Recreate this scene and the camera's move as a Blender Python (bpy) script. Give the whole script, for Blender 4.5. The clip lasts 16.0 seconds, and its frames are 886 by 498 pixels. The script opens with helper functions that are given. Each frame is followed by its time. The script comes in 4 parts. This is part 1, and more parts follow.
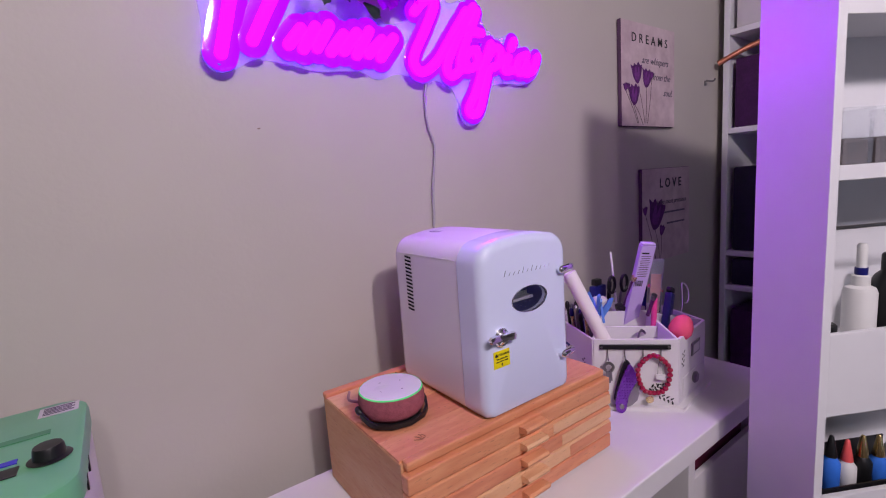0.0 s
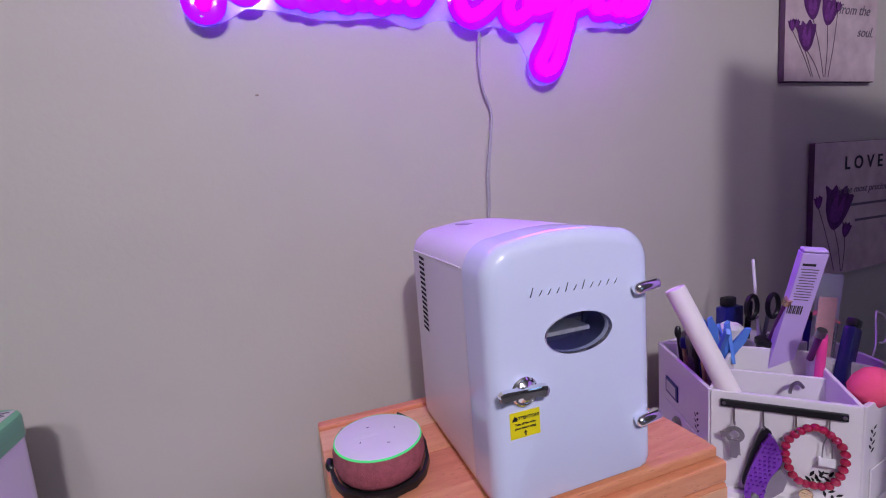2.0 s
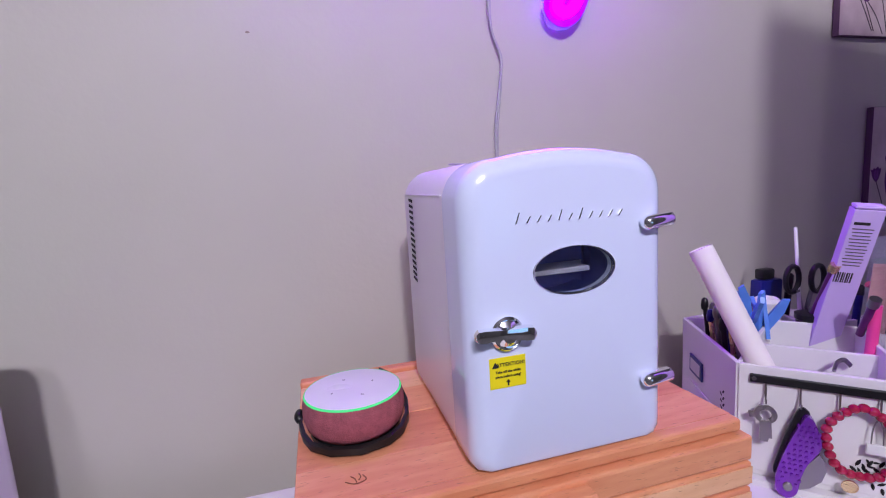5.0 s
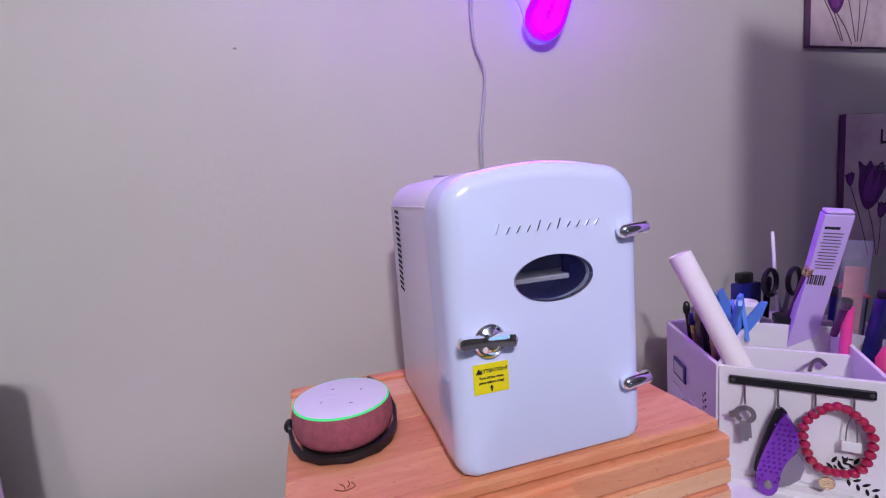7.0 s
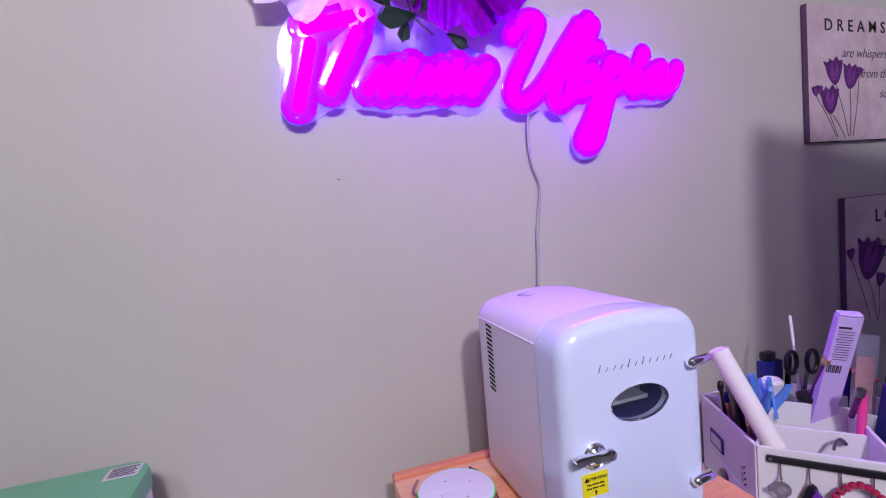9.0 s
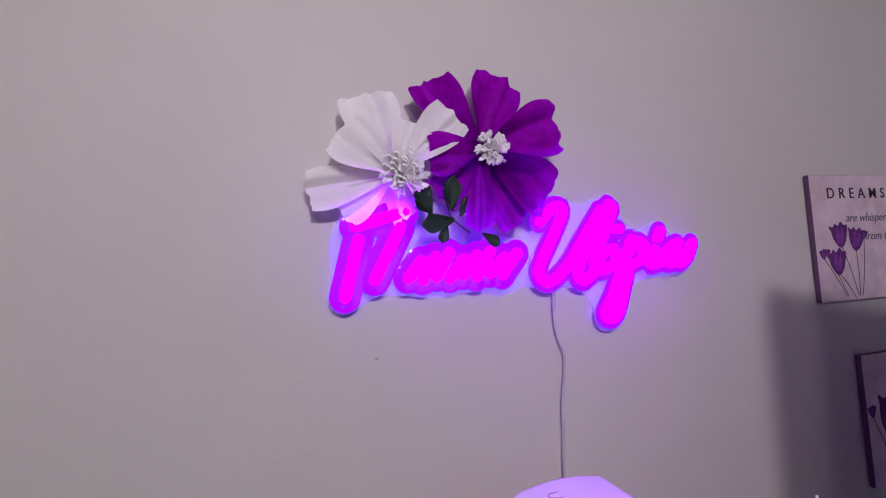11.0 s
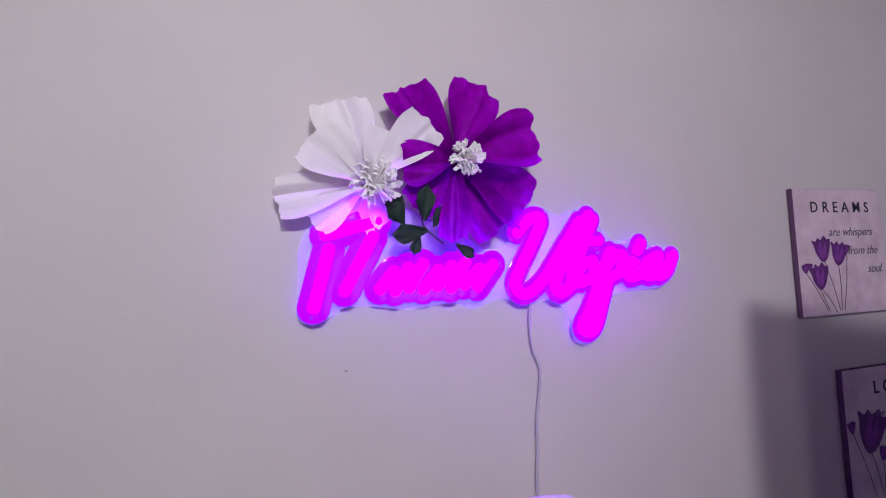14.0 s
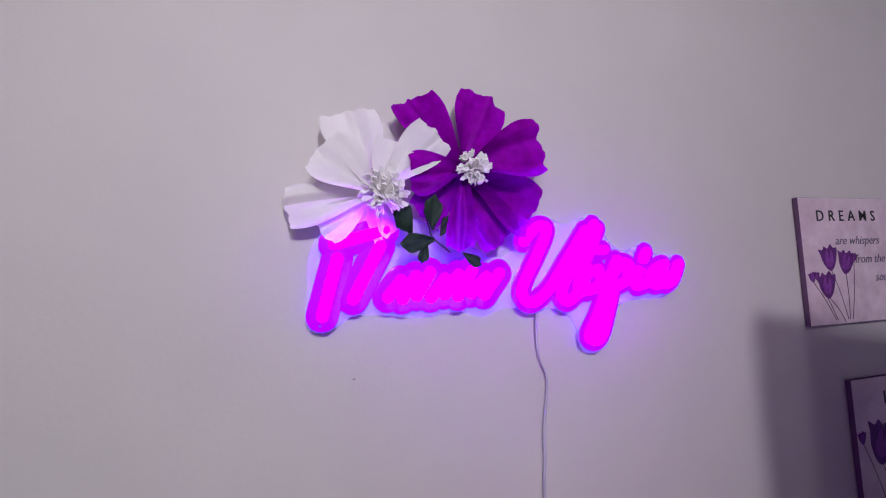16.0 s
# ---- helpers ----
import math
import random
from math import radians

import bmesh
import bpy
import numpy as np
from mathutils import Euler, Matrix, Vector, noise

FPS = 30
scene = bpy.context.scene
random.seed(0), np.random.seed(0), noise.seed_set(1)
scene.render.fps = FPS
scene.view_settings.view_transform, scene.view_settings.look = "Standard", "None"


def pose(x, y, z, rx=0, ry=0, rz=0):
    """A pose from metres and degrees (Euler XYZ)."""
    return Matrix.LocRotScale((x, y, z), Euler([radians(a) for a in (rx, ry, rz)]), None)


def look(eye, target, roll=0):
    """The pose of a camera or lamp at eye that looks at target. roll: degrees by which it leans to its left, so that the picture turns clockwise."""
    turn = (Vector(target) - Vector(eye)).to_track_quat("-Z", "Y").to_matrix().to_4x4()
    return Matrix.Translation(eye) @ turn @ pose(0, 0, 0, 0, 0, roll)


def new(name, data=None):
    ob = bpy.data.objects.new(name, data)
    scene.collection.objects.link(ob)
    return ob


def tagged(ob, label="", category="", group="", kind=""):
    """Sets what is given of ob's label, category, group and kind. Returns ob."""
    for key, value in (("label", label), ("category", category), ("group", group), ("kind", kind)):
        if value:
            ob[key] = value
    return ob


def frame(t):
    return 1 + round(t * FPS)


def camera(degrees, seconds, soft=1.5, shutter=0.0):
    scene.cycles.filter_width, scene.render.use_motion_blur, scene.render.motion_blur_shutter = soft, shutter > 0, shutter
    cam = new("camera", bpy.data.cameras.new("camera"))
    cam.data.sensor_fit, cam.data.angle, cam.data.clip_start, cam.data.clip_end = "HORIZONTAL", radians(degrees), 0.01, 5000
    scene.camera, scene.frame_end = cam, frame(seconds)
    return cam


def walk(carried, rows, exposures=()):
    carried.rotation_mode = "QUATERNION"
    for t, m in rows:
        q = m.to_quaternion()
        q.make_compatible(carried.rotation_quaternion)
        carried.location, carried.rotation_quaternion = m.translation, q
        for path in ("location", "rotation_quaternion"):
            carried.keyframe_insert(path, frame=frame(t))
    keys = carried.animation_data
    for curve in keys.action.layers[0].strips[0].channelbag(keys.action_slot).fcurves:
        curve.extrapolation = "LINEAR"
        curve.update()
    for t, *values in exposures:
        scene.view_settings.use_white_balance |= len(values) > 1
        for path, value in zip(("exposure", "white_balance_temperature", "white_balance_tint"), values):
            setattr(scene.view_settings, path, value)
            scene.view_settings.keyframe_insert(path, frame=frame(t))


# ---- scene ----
cam = camera(88.3, 16.0, 1.1)
LEVEL = Matrix.Translation((0.28, 0, 0.884)) @ pose(0, 0, 0, 0, 3.8, 0) @ Matrix.Translation((-0.28, 0, -0.884))
PATH = [
    (0, (-0.2160, -0.8224, 1.1948), (0.9550, 0.7846, 0.9848), -0.9),
    (0.5, (-0.1088, -0.8000, 1.1772), (0.9062, 0.9110, 0.9732), -1.7),
    (1, (-0.0400, -0.7664, 1.1788), (0.8300, 1.0226, 0.9738), -1.3),
    (1.5, (-0.0016, -0.7344, 1.1900), (0.7444, 1.1096, 0.9820), -1.0),
    (2, (0.0192, -0.7088, 1.1772), (0.6922, 1.1612, 0.9482), -0.8),
    (2.5, (0.0480, -0.6960, 1.1388), (0.6660, 1.1900, 0.8858), -0.4),
    (3, (0.0736, -0.6864, 1.0924), (0.6506, 1.2086, 0.8184), -0.0),
    (3.5, (0.0752, -0.6736, 1.0956), (0.6202, 1.2304, 0.8176), 0.6),
    (6, (0.0848, -0.6896, 1.1132), (0.6338, 1.2224, 0.9042), -0.3),
    (6.5, (0.0880, -0.6928, 1.1132), (0.6550, 1.2142, 0.9072), -0.6),
    (7, (0.0816, -0.6944, 1.1132), (0.6566, 1.2106, 0.9062), -0.6),
    (7.5, (0.0720, -0.6992, 1.1212), (0.6550, 1.2038, 0.9242), -0.3),
    (8, (0.0464, -0.7056, 1.1292), (0.6324, 1.1984, 0.9542), -0.3),
    (8.5, (-0.0064, -0.7456, 1.1724), (0.5856, 1.1594, 1.0204), -1.6),
    (9, (-0.0624, -0.7568, 1.2444), (0.5326, 1.1502, 1.1384), -1.4),
    (9.5, (-0.0960, -0.7600, 1.3228), (0.4840, 1.1550, 1.3098), -0.7),
    (10, (-0.1216, -0.7760, 1.3884), (0.4724, 1.1330, 1.4584), -0.0),
    (12.5, (-0.0864, -0.8016, 1.4652), (0.4326, 1.1194, 1.6602), 0.7),
    (13, (-0.0784, -0.7968, 1.4652), (0.4656, 1.1182, 1.6602), 0.8),
    (13.5, (-0.0720, -0.7920, 1.4668), (0.5070, 1.1140, 1.6478), 0.8),
    (14, (-0.0752, -0.7920, 1.4668), (0.5058, 1.1150, 1.6288), 1.1),
    (14.5, (-0.0704, -0.7920, 1.4668), (0.5006, 1.1180, 1.6268), 1.1),
    (15, (-0.0608, -0.7856, 1.4684), (0.4882, 1.1314, 1.6204), 1.2),
    (15.5, (-0.0720, -0.7936, 1.4668), (0.4810, 1.1204, 1.6478), 1.1),
    (16, (-0.0816, -0.7984, 1.4652), (0.4784, 1.1106, 1.6672), 1.1),
]
walk(cam, [(t, LEVEL @ look(eye, target, roll)) for t, eye, target, roll in PATH],
     [(0, 0.0, 7350, 17), (1.0, 0.0, 6900, 13), (2.0, 0.03, 6700, 11), (2.5, -0.02, 6650, 10), (3.5, 0.36, 6500, 9), (8.0, 0.28, 6500, 9), (9.0, 0.29, 6500, 10.5), (9.5, 0.17, 6600, 12.5), (10.0, -0.42, 6900, 15), (10.5, -0.30, 6900, 15), (12.3, 0.10, 6500, 12), (16, 0.10, 6500, 12)])

# ---- light ----
world = bpy.data.worlds.new("world")
scene.world = world
world.use_nodes = True
world.node_tree.nodes["Background"].inputs[0].default_value = (0.5, 0.5, 0.6, 1)
world.node_tree.nodes["Background"].inputs[1].default_value = 0.005
scene.view_settings.exposure = 0.0


def ceiling_lamp(name, place, watts, colour, size):
    data = bpy.data.lights.new(name, "POINT")
    data.shadow_soft_size, data.energy, data.color = size / 2, watts, colour
    ob = new(name, data)
    ob.location = place
    return ob


ceiling_lamp("lamp_a", (0.0315, -1.85, 2.20), 89, (0.83, 0.80, 0.95), 0.14)
ceiling_lamp("lamp_b", (-0.350, -1.85, 2.20), 28, (0.82, 0.80, 0.95), 0.14)


# ---- materials ----
def mat(name, colour, rough=0.5, metal=0.0, vary=0.12, scale=30.0, bump=0.0, bump_scale=200.0, coat=0.0, second=None, stretch=(1, 1, 1), emit=0.0, clear=0.0, sheen=0.0, alpha=1.0, spec=0.5):
    m = bpy.data.materials.new(name)
    m.use_nodes = True
    n, l = m.node_tree.nodes, m.node_tree.links
    p = n["Principled BSDF"]
    p.inputs["Roughness"].default_value, p.inputs["Metallic"].default_value = rough, metal
    p.inputs["Coat Weight"].default_value, p.inputs["Transmission Weight"].default_value = coat, clear
    p.inputs["Sheen Weight"].default_value, p.inputs["Alpha"].default_value = sheen, alpha
    p.inputs["Specular IOR Level"].default_value = spec
    tc, mp = n.new("ShaderNodeTexCoord"), n.new("ShaderNodeMapping")
    mp.inputs["Scale"].default_value = stretch
    l.new(tc.outputs["Object"], mp.inputs["Vector"])
    big, fine, ramp = n.new("ShaderNodeTexNoise"), n.new("ShaderNodeTexNoise"), n.new("ShaderNodeMixRGB")
    big.inputs["Scale"].default_value, fine.inputs["Scale"].default_value = scale * 0.15, scale
    big.inputs["Detail"].default_value = fine.inputs["Detail"].default_value = 3
    l.new(mp.outputs[0], big.inputs["Vector"]), l.new(mp.outputs[0], fine.inputs["Vector"])
    mean = n.new("ShaderNodeMath")
    mean.operation = "MULTIPLY_ADD"
    mean.inputs[1].default_value = 0.5
    l.new(fine.outputs[0], mean.inputs[0])
    half = n.new("ShaderNodeMath")
    half.operation = "MULTIPLY"
    half.inputs[1].default_value = 0.5
    l.new(big.outputs[0], half.inputs[0]), l.new(half.outputs[0], mean.inputs[2])
    a = tuple(c * (1 - vary) for c in colour) + (1,)
    b = (second or tuple(min(1, c * (1 + vary)) for c in colour)) + (1,)
    sharp = n.new("ShaderNodeMapRange")
    sharp.inputs["From Min"].default_value, sharp.inputs["From Max"].default_value = 0.3, 0.7
    l.new(mean.outputs[0], sharp.inputs["Value"])
    l.new(sharp.outputs[0], ramp.inputs[0])
    ramp.inputs[1].default_value, ramp.inputs[2].default_value = a, b
    l.new(ramp.outputs[0], p.inputs["Base Color"])
    if bump:
        bn, bt = n.new("ShaderNodeBump"), n.new("ShaderNodeTexNoise")
        bt.inputs["Scale"].default_value, bt.inputs["Detail"].default_value = bump_scale, 4
        bn.inputs["Strength"].default_value, bn.inputs["Distance"].default_value = bump, 0.002
        l.new(tc.outputs["Object"], bt.inputs["Vector"])
        l.new(bt.outputs[0], bn.inputs["Height"]), l.new(bn.outputs[0], p.inputs["Normal"])
    if emit:
        l.remove(p.inputs["Base Color"].links[0])
        p.inputs["Base Color"].default_value = (*(c * 0.15 for c in colour), 1)
        p.inputs["Specular IOR Level"].default_value = 0.0
        p.inputs["Emission Color"].default_value, p.inputs["Emission Strength"].default_value = (*colour, 1), emit
    return m


# near-black closing walls, darkened to keep bounce light out of the shadows
LOW_BOUNCE_PAINT = mat("low_bounce_wall", (0.085, 0.078, 0.08), 0.7, vary=0.04, scale=6, bump=0.3, bump_scale=110)
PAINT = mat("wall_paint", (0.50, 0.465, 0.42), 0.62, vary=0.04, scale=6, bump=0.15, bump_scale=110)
DUSK = mat("dusk_sky", (0.35, 0.62, 1.0), 0.9, vary=0.0, emit=0.8)
# ceiling painted dark so that the lamps bounce less off it
DIM_CEIL = mat("low_bounce_ceiling", (0.15, 0.145, 0.145), 0.8, vary=0.03, bump=0.2)
# floor colour kept dark to limit light bounced up from below
CARPET = mat("carpet", (0.12, 0.11, 0.11), 0.95, vary=0.2, scale=300, bump=0.5)
LAMINATE = mat("white_laminate", (0.74, 0.72, 0.72), 0.42, vary=0.03, scale=12, bump=0.03)
RACK_WHITE = mat("rack_paint", (0.72, 0.72, 0.74), 0.4, vary=0.03, scale=14, bump=0.03)
# white door enamel, with the cool front light mixed in as blue
ENAMEL = mat("blue_lit_enamel", (0.67, 0.72, 0.93), 0.14, vary=0.012, scale=8, coat=0.5)
SHELL = mat("white_shell", (0.80, 0.78, 0.83), 0.26, vary=0.015, scale=8)
CHROME = mat("chrome", (0.93, 0.95, 1.0), 0.07, 1.0, vary=0.03)
STEEL = mat("steel", (0.30, 0.29, 0.29), 0.32, 1.0, vary=0.08)
BLACK = mat("black_plastic", (0.007, 0.007, 0.008), 0.38, vary=0.2)
# interior colour holds the blue reflection of the oval window
DARK = mat("blue_reflection_interior", (0.14, 0.15, 0.40), 0.25, vary=0.3, scale=20)
GLASS = mat("window_glass", (0.95, 0.97, 1.0), 0.02, vary=0.0, clear=1.0)
YELLOW = mat("yellow_sticker", (0.85, 0.72, 0.01), 0.45, vary=0.03)
INK = mat("black_ink", (0.015, 0.014, 0.016), 0.6, vary=0.1)
GREY_INK = mat("grey_ink", (0.12, 0.10, 0.13), 0.6, vary=0.1)
FABRIC = mat("rose_fabric", (0.33, 0.085, 0.115), 0.9, vary=0.3, scale=900, bump=0.6, bump_scale=900)
DISC = mat("speaker_top", (0.72, 0.70, 0.76), 0.4, vary=0.03)
RING = mat("green_light_ring", (0.12, 1.0, 0.35), 0.4, vary=0.0, emit=0.55)
WOODS = [mat("beech_" + k, c, 0.42, vary=0.12, scale=20, stretch=(1.0, 6, 6), bump=0.06, bump_scale=160, second=d) for k, c, d in (
    ("warm", (0.74, 0.27, 0.13), (0.82, 0.40, 0.21)), ("pale", (0.80, 0.42, 0.22), (0.85, 0.52, 0.30)),
    ("red", (0.66, 0.21, 0.11), (0.78, 0.34, 0.18)))]
SIDE_WOOD = mat("beech_side", (0.66, 0.30, 0.14), 0.5, vary=0.14, scale=22, stretch=(9, 1.2, 9), bump=0.08, second=(0.66, 0.39, 0.21))


def flecked(m, along_axis):
    """Adds the short dark pores of beech to a wood, lying along one axis."""
    n, l = m.node_tree.nodes, m.node_tree.links
    p = n["Principled BSDF"]
    was = p.inputs["Base Color"].links[0].from_socket
    tc, mp, pores, cut, mix = n.new("ShaderNodeTexCoord"), n.new("ShaderNodeMapping"), n.new("ShaderNodeTexNoise"), n.new("ShaderNodeMapRange"), n.new("ShaderNodeMixRGB")
    mp.inputs["Scale"].default_value = (1, 7, 7) if along_axis == "x" else (7, 1, 7)
    pores.inputs["Scale"].default_value, pores.inputs["Detail"].default_value = 95, 2
    cut.inputs["From Min"].default_value, cut.inputs["From Max"].default_value, cut.inputs["To Max"].default_value = 0.64, 0.74, 0.55
    mix.inputs[2].default_value = (0.26, 0.085, 0.04, 1)
    l.new(tc.outputs["Object"], mp.inputs["Vector"]), l.new(mp.outputs[0], pores.inputs["Vector"]), l.new(pores.outputs[0], cut.inputs["Value"])
    l.new(cut.outputs[0], mix.inputs[0]), l.new(was, mix.inputs[1]), l.new(mix.outputs[0], p.inputs["Base Color"])


for w in WOODS:
    flecked(w, "x")
flecked(SIDE_WOOD, "y")
TUBE = mat("neon_tube", (0.34, 0.0, 1.0), 0.5, vary=0.0, emit=31.0)
# violet glow round the tubes, given its own emission
HALO = mat("neon_glow", (0.145, 0.0, 1.0), 0.07, vary=0.0, emit=3.4)
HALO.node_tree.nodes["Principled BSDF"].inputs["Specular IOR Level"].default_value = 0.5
# clear sheet whose violet tint carries the light of the tubes
ACRYLIC = mat("violet_lit_acrylic", (0.55, 0.42, 0.95), 0.08, vary=0.0, alpha=0.36)
CORD = mat("clear_cord", (0.58, 0.55, 0.60), 0.15, vary=0.15, scale=200, clear=0.3, coat=0.5)
WHITE_PAPER = mat("white_crepe", (0.97, 0.94, 0.91), 0.85, vary=0.04, scale=60, bump=0.2, bump_scale=70)
PURPLE_PAPER = mat("purple_crepe", (0.41, 0.0, 0.47), 0.5, vary=0.45, scale=60, bump=0.35, bump_scale=70, spec=0.08)
for paper, tint in ((WHITE_PAPER, (0.9, 0.86, 0.86, 1)), (PURPLE_PAPER, (0.42, 0.0, 0.72, 1))):
    tree = paper.node_tree
    thin, both = tree.nodes.new("ShaderNodeBsdfTranslucent"), tree.nodes.new("ShaderNodeMixShader")
    thin.inputs["Color"].default_value, both.inputs[0].default_value = tint, 0.18
    tree.links.new(tree.nodes["Principled BSDF"].outputs[0], both.inputs[1])
    tree.links.new(thin.outputs[0], both.inputs[2])
    tree.links.new(both.outputs[0], tree.nodes["Material Output"].inputs["Surface"])
LEAF = mat("green_leaf", (0.018, 0.05, 0.03), 0.6, vary=0.3, scale=80)
CANVAS = mat("printed_canvas", (0.50, 0.36, 0.40), 0.85, vary=0.16, scale=28, second=(0.68, 0.55, 0.57), bump=0.25, bump_scale=900)
CANVAS_EDGE = mat("canvas_edge", (0.10, 0.05, 0.09), 0.85, vary=0.2)
TULIP = mat("tulip_print", (0.10, 0.012, 0.14), 0.8, vary=0.6, scale=120, second=(0.15, 0.025, 0.19))
TULIP_LIGHT = mat("tulip_print_light", (0.17, 0.03, 0.22), 0.8, vary=0.5, scale=160)
STEM = mat("stem_print", (0.08, 0.05, 0.07), 0.8, vary=0.2)
MINT = mat("mint_plastic", (0.14, 0.46, 0.235), 0.35, vary=0.05, scale=15)
MINT_DARK = mat("mint_groove", (0.05, 0.27, 0.12), 0.4, vary=0.08)
LABEL = mat("paper_label", (0.62, 0.60, 0.60), 0.6, vary=0.05)
BLUE_LCD = mat("blue_display", (0.02, 0.02, 0.45), 0.2, vary=0.2)
FOAM = mat("foam_tube", (0.82, 0.77, 0.76), 0.75, vary=0.04, bump=0.15)
BLUE = mat("blue_plastic", (0.10, 0.26, 0.72), 0.4, vary=0.15)
NAVY = mat("navy_plastic", (0.01, 0.012, 0.14), 0.3, vary=0.2)
PINK = mat("pink_sponge", (0.90, 0.10, 0.20), 0.85, vary=0.08, bump=0.3)
HOT_PINK = mat("hot_pink", (0.80, 0.06, 0.30), 0.4, vary=0.1)
CORAL = mat("coral_plastic", (0.80, 0.10, 0.10), 0.4, vary=0.1)
PURPLE = mat("purple_plastic", (0.20, 0.035, 0.42), 0.25, 0.55, vary=0.15, coat=0.4)
MAUVE = mat("mauve_stick", (0.13, 0.02, 0.14), 0.4, vary=0.2)
LILAC_CARD = mat("lilac_card", (0.58, 0.44, 0.80), 0.45, vary=0.04)
BEAD = mat("red_bead", (0.33, 0.008, 0.045), 0.12, vary=0.3, scale=120, coat=0.6)
GOLD = mat("gold", (0.95, 0.70, 0.36), 0.22, 1.0, vary=0.2, scale=300, bump=0.5, bump_scale=500)
COPPER = mat("copper_rod", (0.55, 0.20, 0.12), 0.35, 0.6, vary=0.1)
VIOLET_CLOTH = mat("violet_fabric", (0.055, 0.008, 0.07), 0.9, vary=0.3, scale=200, bump=0.3)
NAVY_CLOTH = mat("navy_fabric", (0.014, 0.012, 0.035), 0.85, vary=0.3, scale=200, bump=0.3)
CRIMSON = mat("crimson_bin", (0.12, 0.008, 0.03), 0.7, vary=0.2)
MILK = mat("white_bottle", (0.72, 0.72, 0.70), 0.35, vary=0.03)
CLEAR = mat("clear_plastic", (0.75, 0.82, 0.95), 0.1, vary=0.0, alpha=0.13)
BROWN = mat("brown_fill", (0.05, 0.03, 0.025), 0.6, vary=0.6, scale=60)
SKY_LIQ = mat("blue_liquid", (0.03, 0.18, 0.70), 0.15, vary=0.15)
FUR_CAP = mat("gold_cap", (0.75, 0.55, 0.25), 0.25, 1.0, vary=0.1)


# ---- helpers for meshes ----
def thing(name, label, category, at=(0, 0, 0), turn=(0, 0, 0), group="", kind=""):
    ob = new(name)
    ob.empty_display_size = 0.02
    ob.matrix_basis = pose(*at, *turn)
    return tagged(ob, label, category, group, kind)


def part(name, bm, material, parent, label="", smooth=False, kind=""):
    me = bpy.data.meshes.new(name)
    bmesh.ops.recalc_face_normals(bm, faces=bm.faces)
    bm.to_mesh(me)
    bm.free()
    me.materials.append(material)
    if smooth:
        me.shade_smooth()
        me.set_sharp_from_angle(angle=radians(40))
    ob = new(name, me)
    if parent:
        ob.parent = parent
    return tagged(ob, label, kind=kind)


def box(x0, x1, y0, y1, z0, z1, bevel=0.0, m=None, bm=None):
    bm = bm or bmesh.new()
    made = bmesh.ops.create_cube(bm, size=1)["verts"]
    for v in made:
        v.co = Vector(((x0 + x1) / 2 + v.co.x * (x1 - x0), (y0 + y1) / 2 + v.co.y * (y1 - y0), (z0 + z1) / 2 + v.co.z * (z1 - z0)))
    if bevel:
        es = list({e for v in made for e in v.link_edges})
        r = bmesh.ops.bevel(bm, geom=es, offset=bevel, segments=2, affect="EDGES", profile=0.5)
        made = r["verts"] if m else made
    if m:
        bmesh.ops.transform(bm, matrix=m, verts=bm.verts)
    return bm


def loft(rings, cap0=True, cap1=True, closed=True):
    """A skin over rings of equally many points."""
    bm = bmesh.new()
    vs = [[bm.verts.new(p) for p in r] for r in rings]
    n = len(rings[0])
    for a, b in zip(vs, vs[1:]):
        for i in range(n if closed else n - 1):
            j = (i + 1) % n
            bm.faces.new((a[i], a[j], b[j], b[i]))
    if cap0:
        bm.faces.new(vs[0])
    if cap1:
        bm.faces.new(vs[-1])
    return bm


def lathe(profile, n=32, m=None, cap=True):
    """Turns (radius, z) about the z axis."""
    rings = [[Vector((r * math.cos(2 * math.pi * i / n), r * math.sin(2 * math.pi * i / n), z)) for i in range(n)] for r, z in profile]
    if m:
        rings = [[m @ p for p in r] for r in rings]
    return loft(rings, cap, cap)


def along(points, radius, n=10, steps=6, flat=None, closed=False):
    """A round tube on a smooth line through the points; flat squeezes it along y."""
    pts = [Vector(p) for p in points]
    if len(pts) > 2:
        out, k = [], len(pts)
        last = k if closed else k - 1
        for i in range(last):
            p0 = pts[i - 1] if i or closed else pts[0]
            p1, p2 = pts[i], pts[(i + 1) % k]
            p3 = pts[(i + 2) % k] if closed or i + 2 < k else p2
            for j in range(steps):
                t = j / steps
                out.append(0.5 * (2 * p1 + (p2 - p0) * t + (2 * p0 - 5 * p1 + 4 * p2 - p3) * t * t + (3 * p1 - p0 - 3 * p2 + p3) * t ** 3))
        if not closed:
            out.append(pts[-1])
        pts = out
    rings, k, up = [], len(pts), None
    for i, p in enumerate(pts):
        d = ((pts[(i + 1) % k] if closed or i + 1 < k else p) - (pts[i - 1] if closed or i else p)).normalized()
        if up is None:
            up = d.orthogonal().normalized()
        up = (up - d * up.dot(d)).normalized()
        side = d.cross(up)
        r = radius[min(i * len(radius) // k, len(radius) - 1)] if isinstance(radius, (list, tuple)) else radius
        ring = [up * (r * math.cos(a)) + side * (r * math.sin(a)) for a in (2 * math.pi * q / n for q in range(n))]
        if flat:
            ring = [Vector((o.x, o.y * flat, o.z)) for o in ring]
        rings.append([p + o for o in ring])
    if closed:
        rings.append(rings[0])
        return loft(rings, False, False)
    return loft(rings)


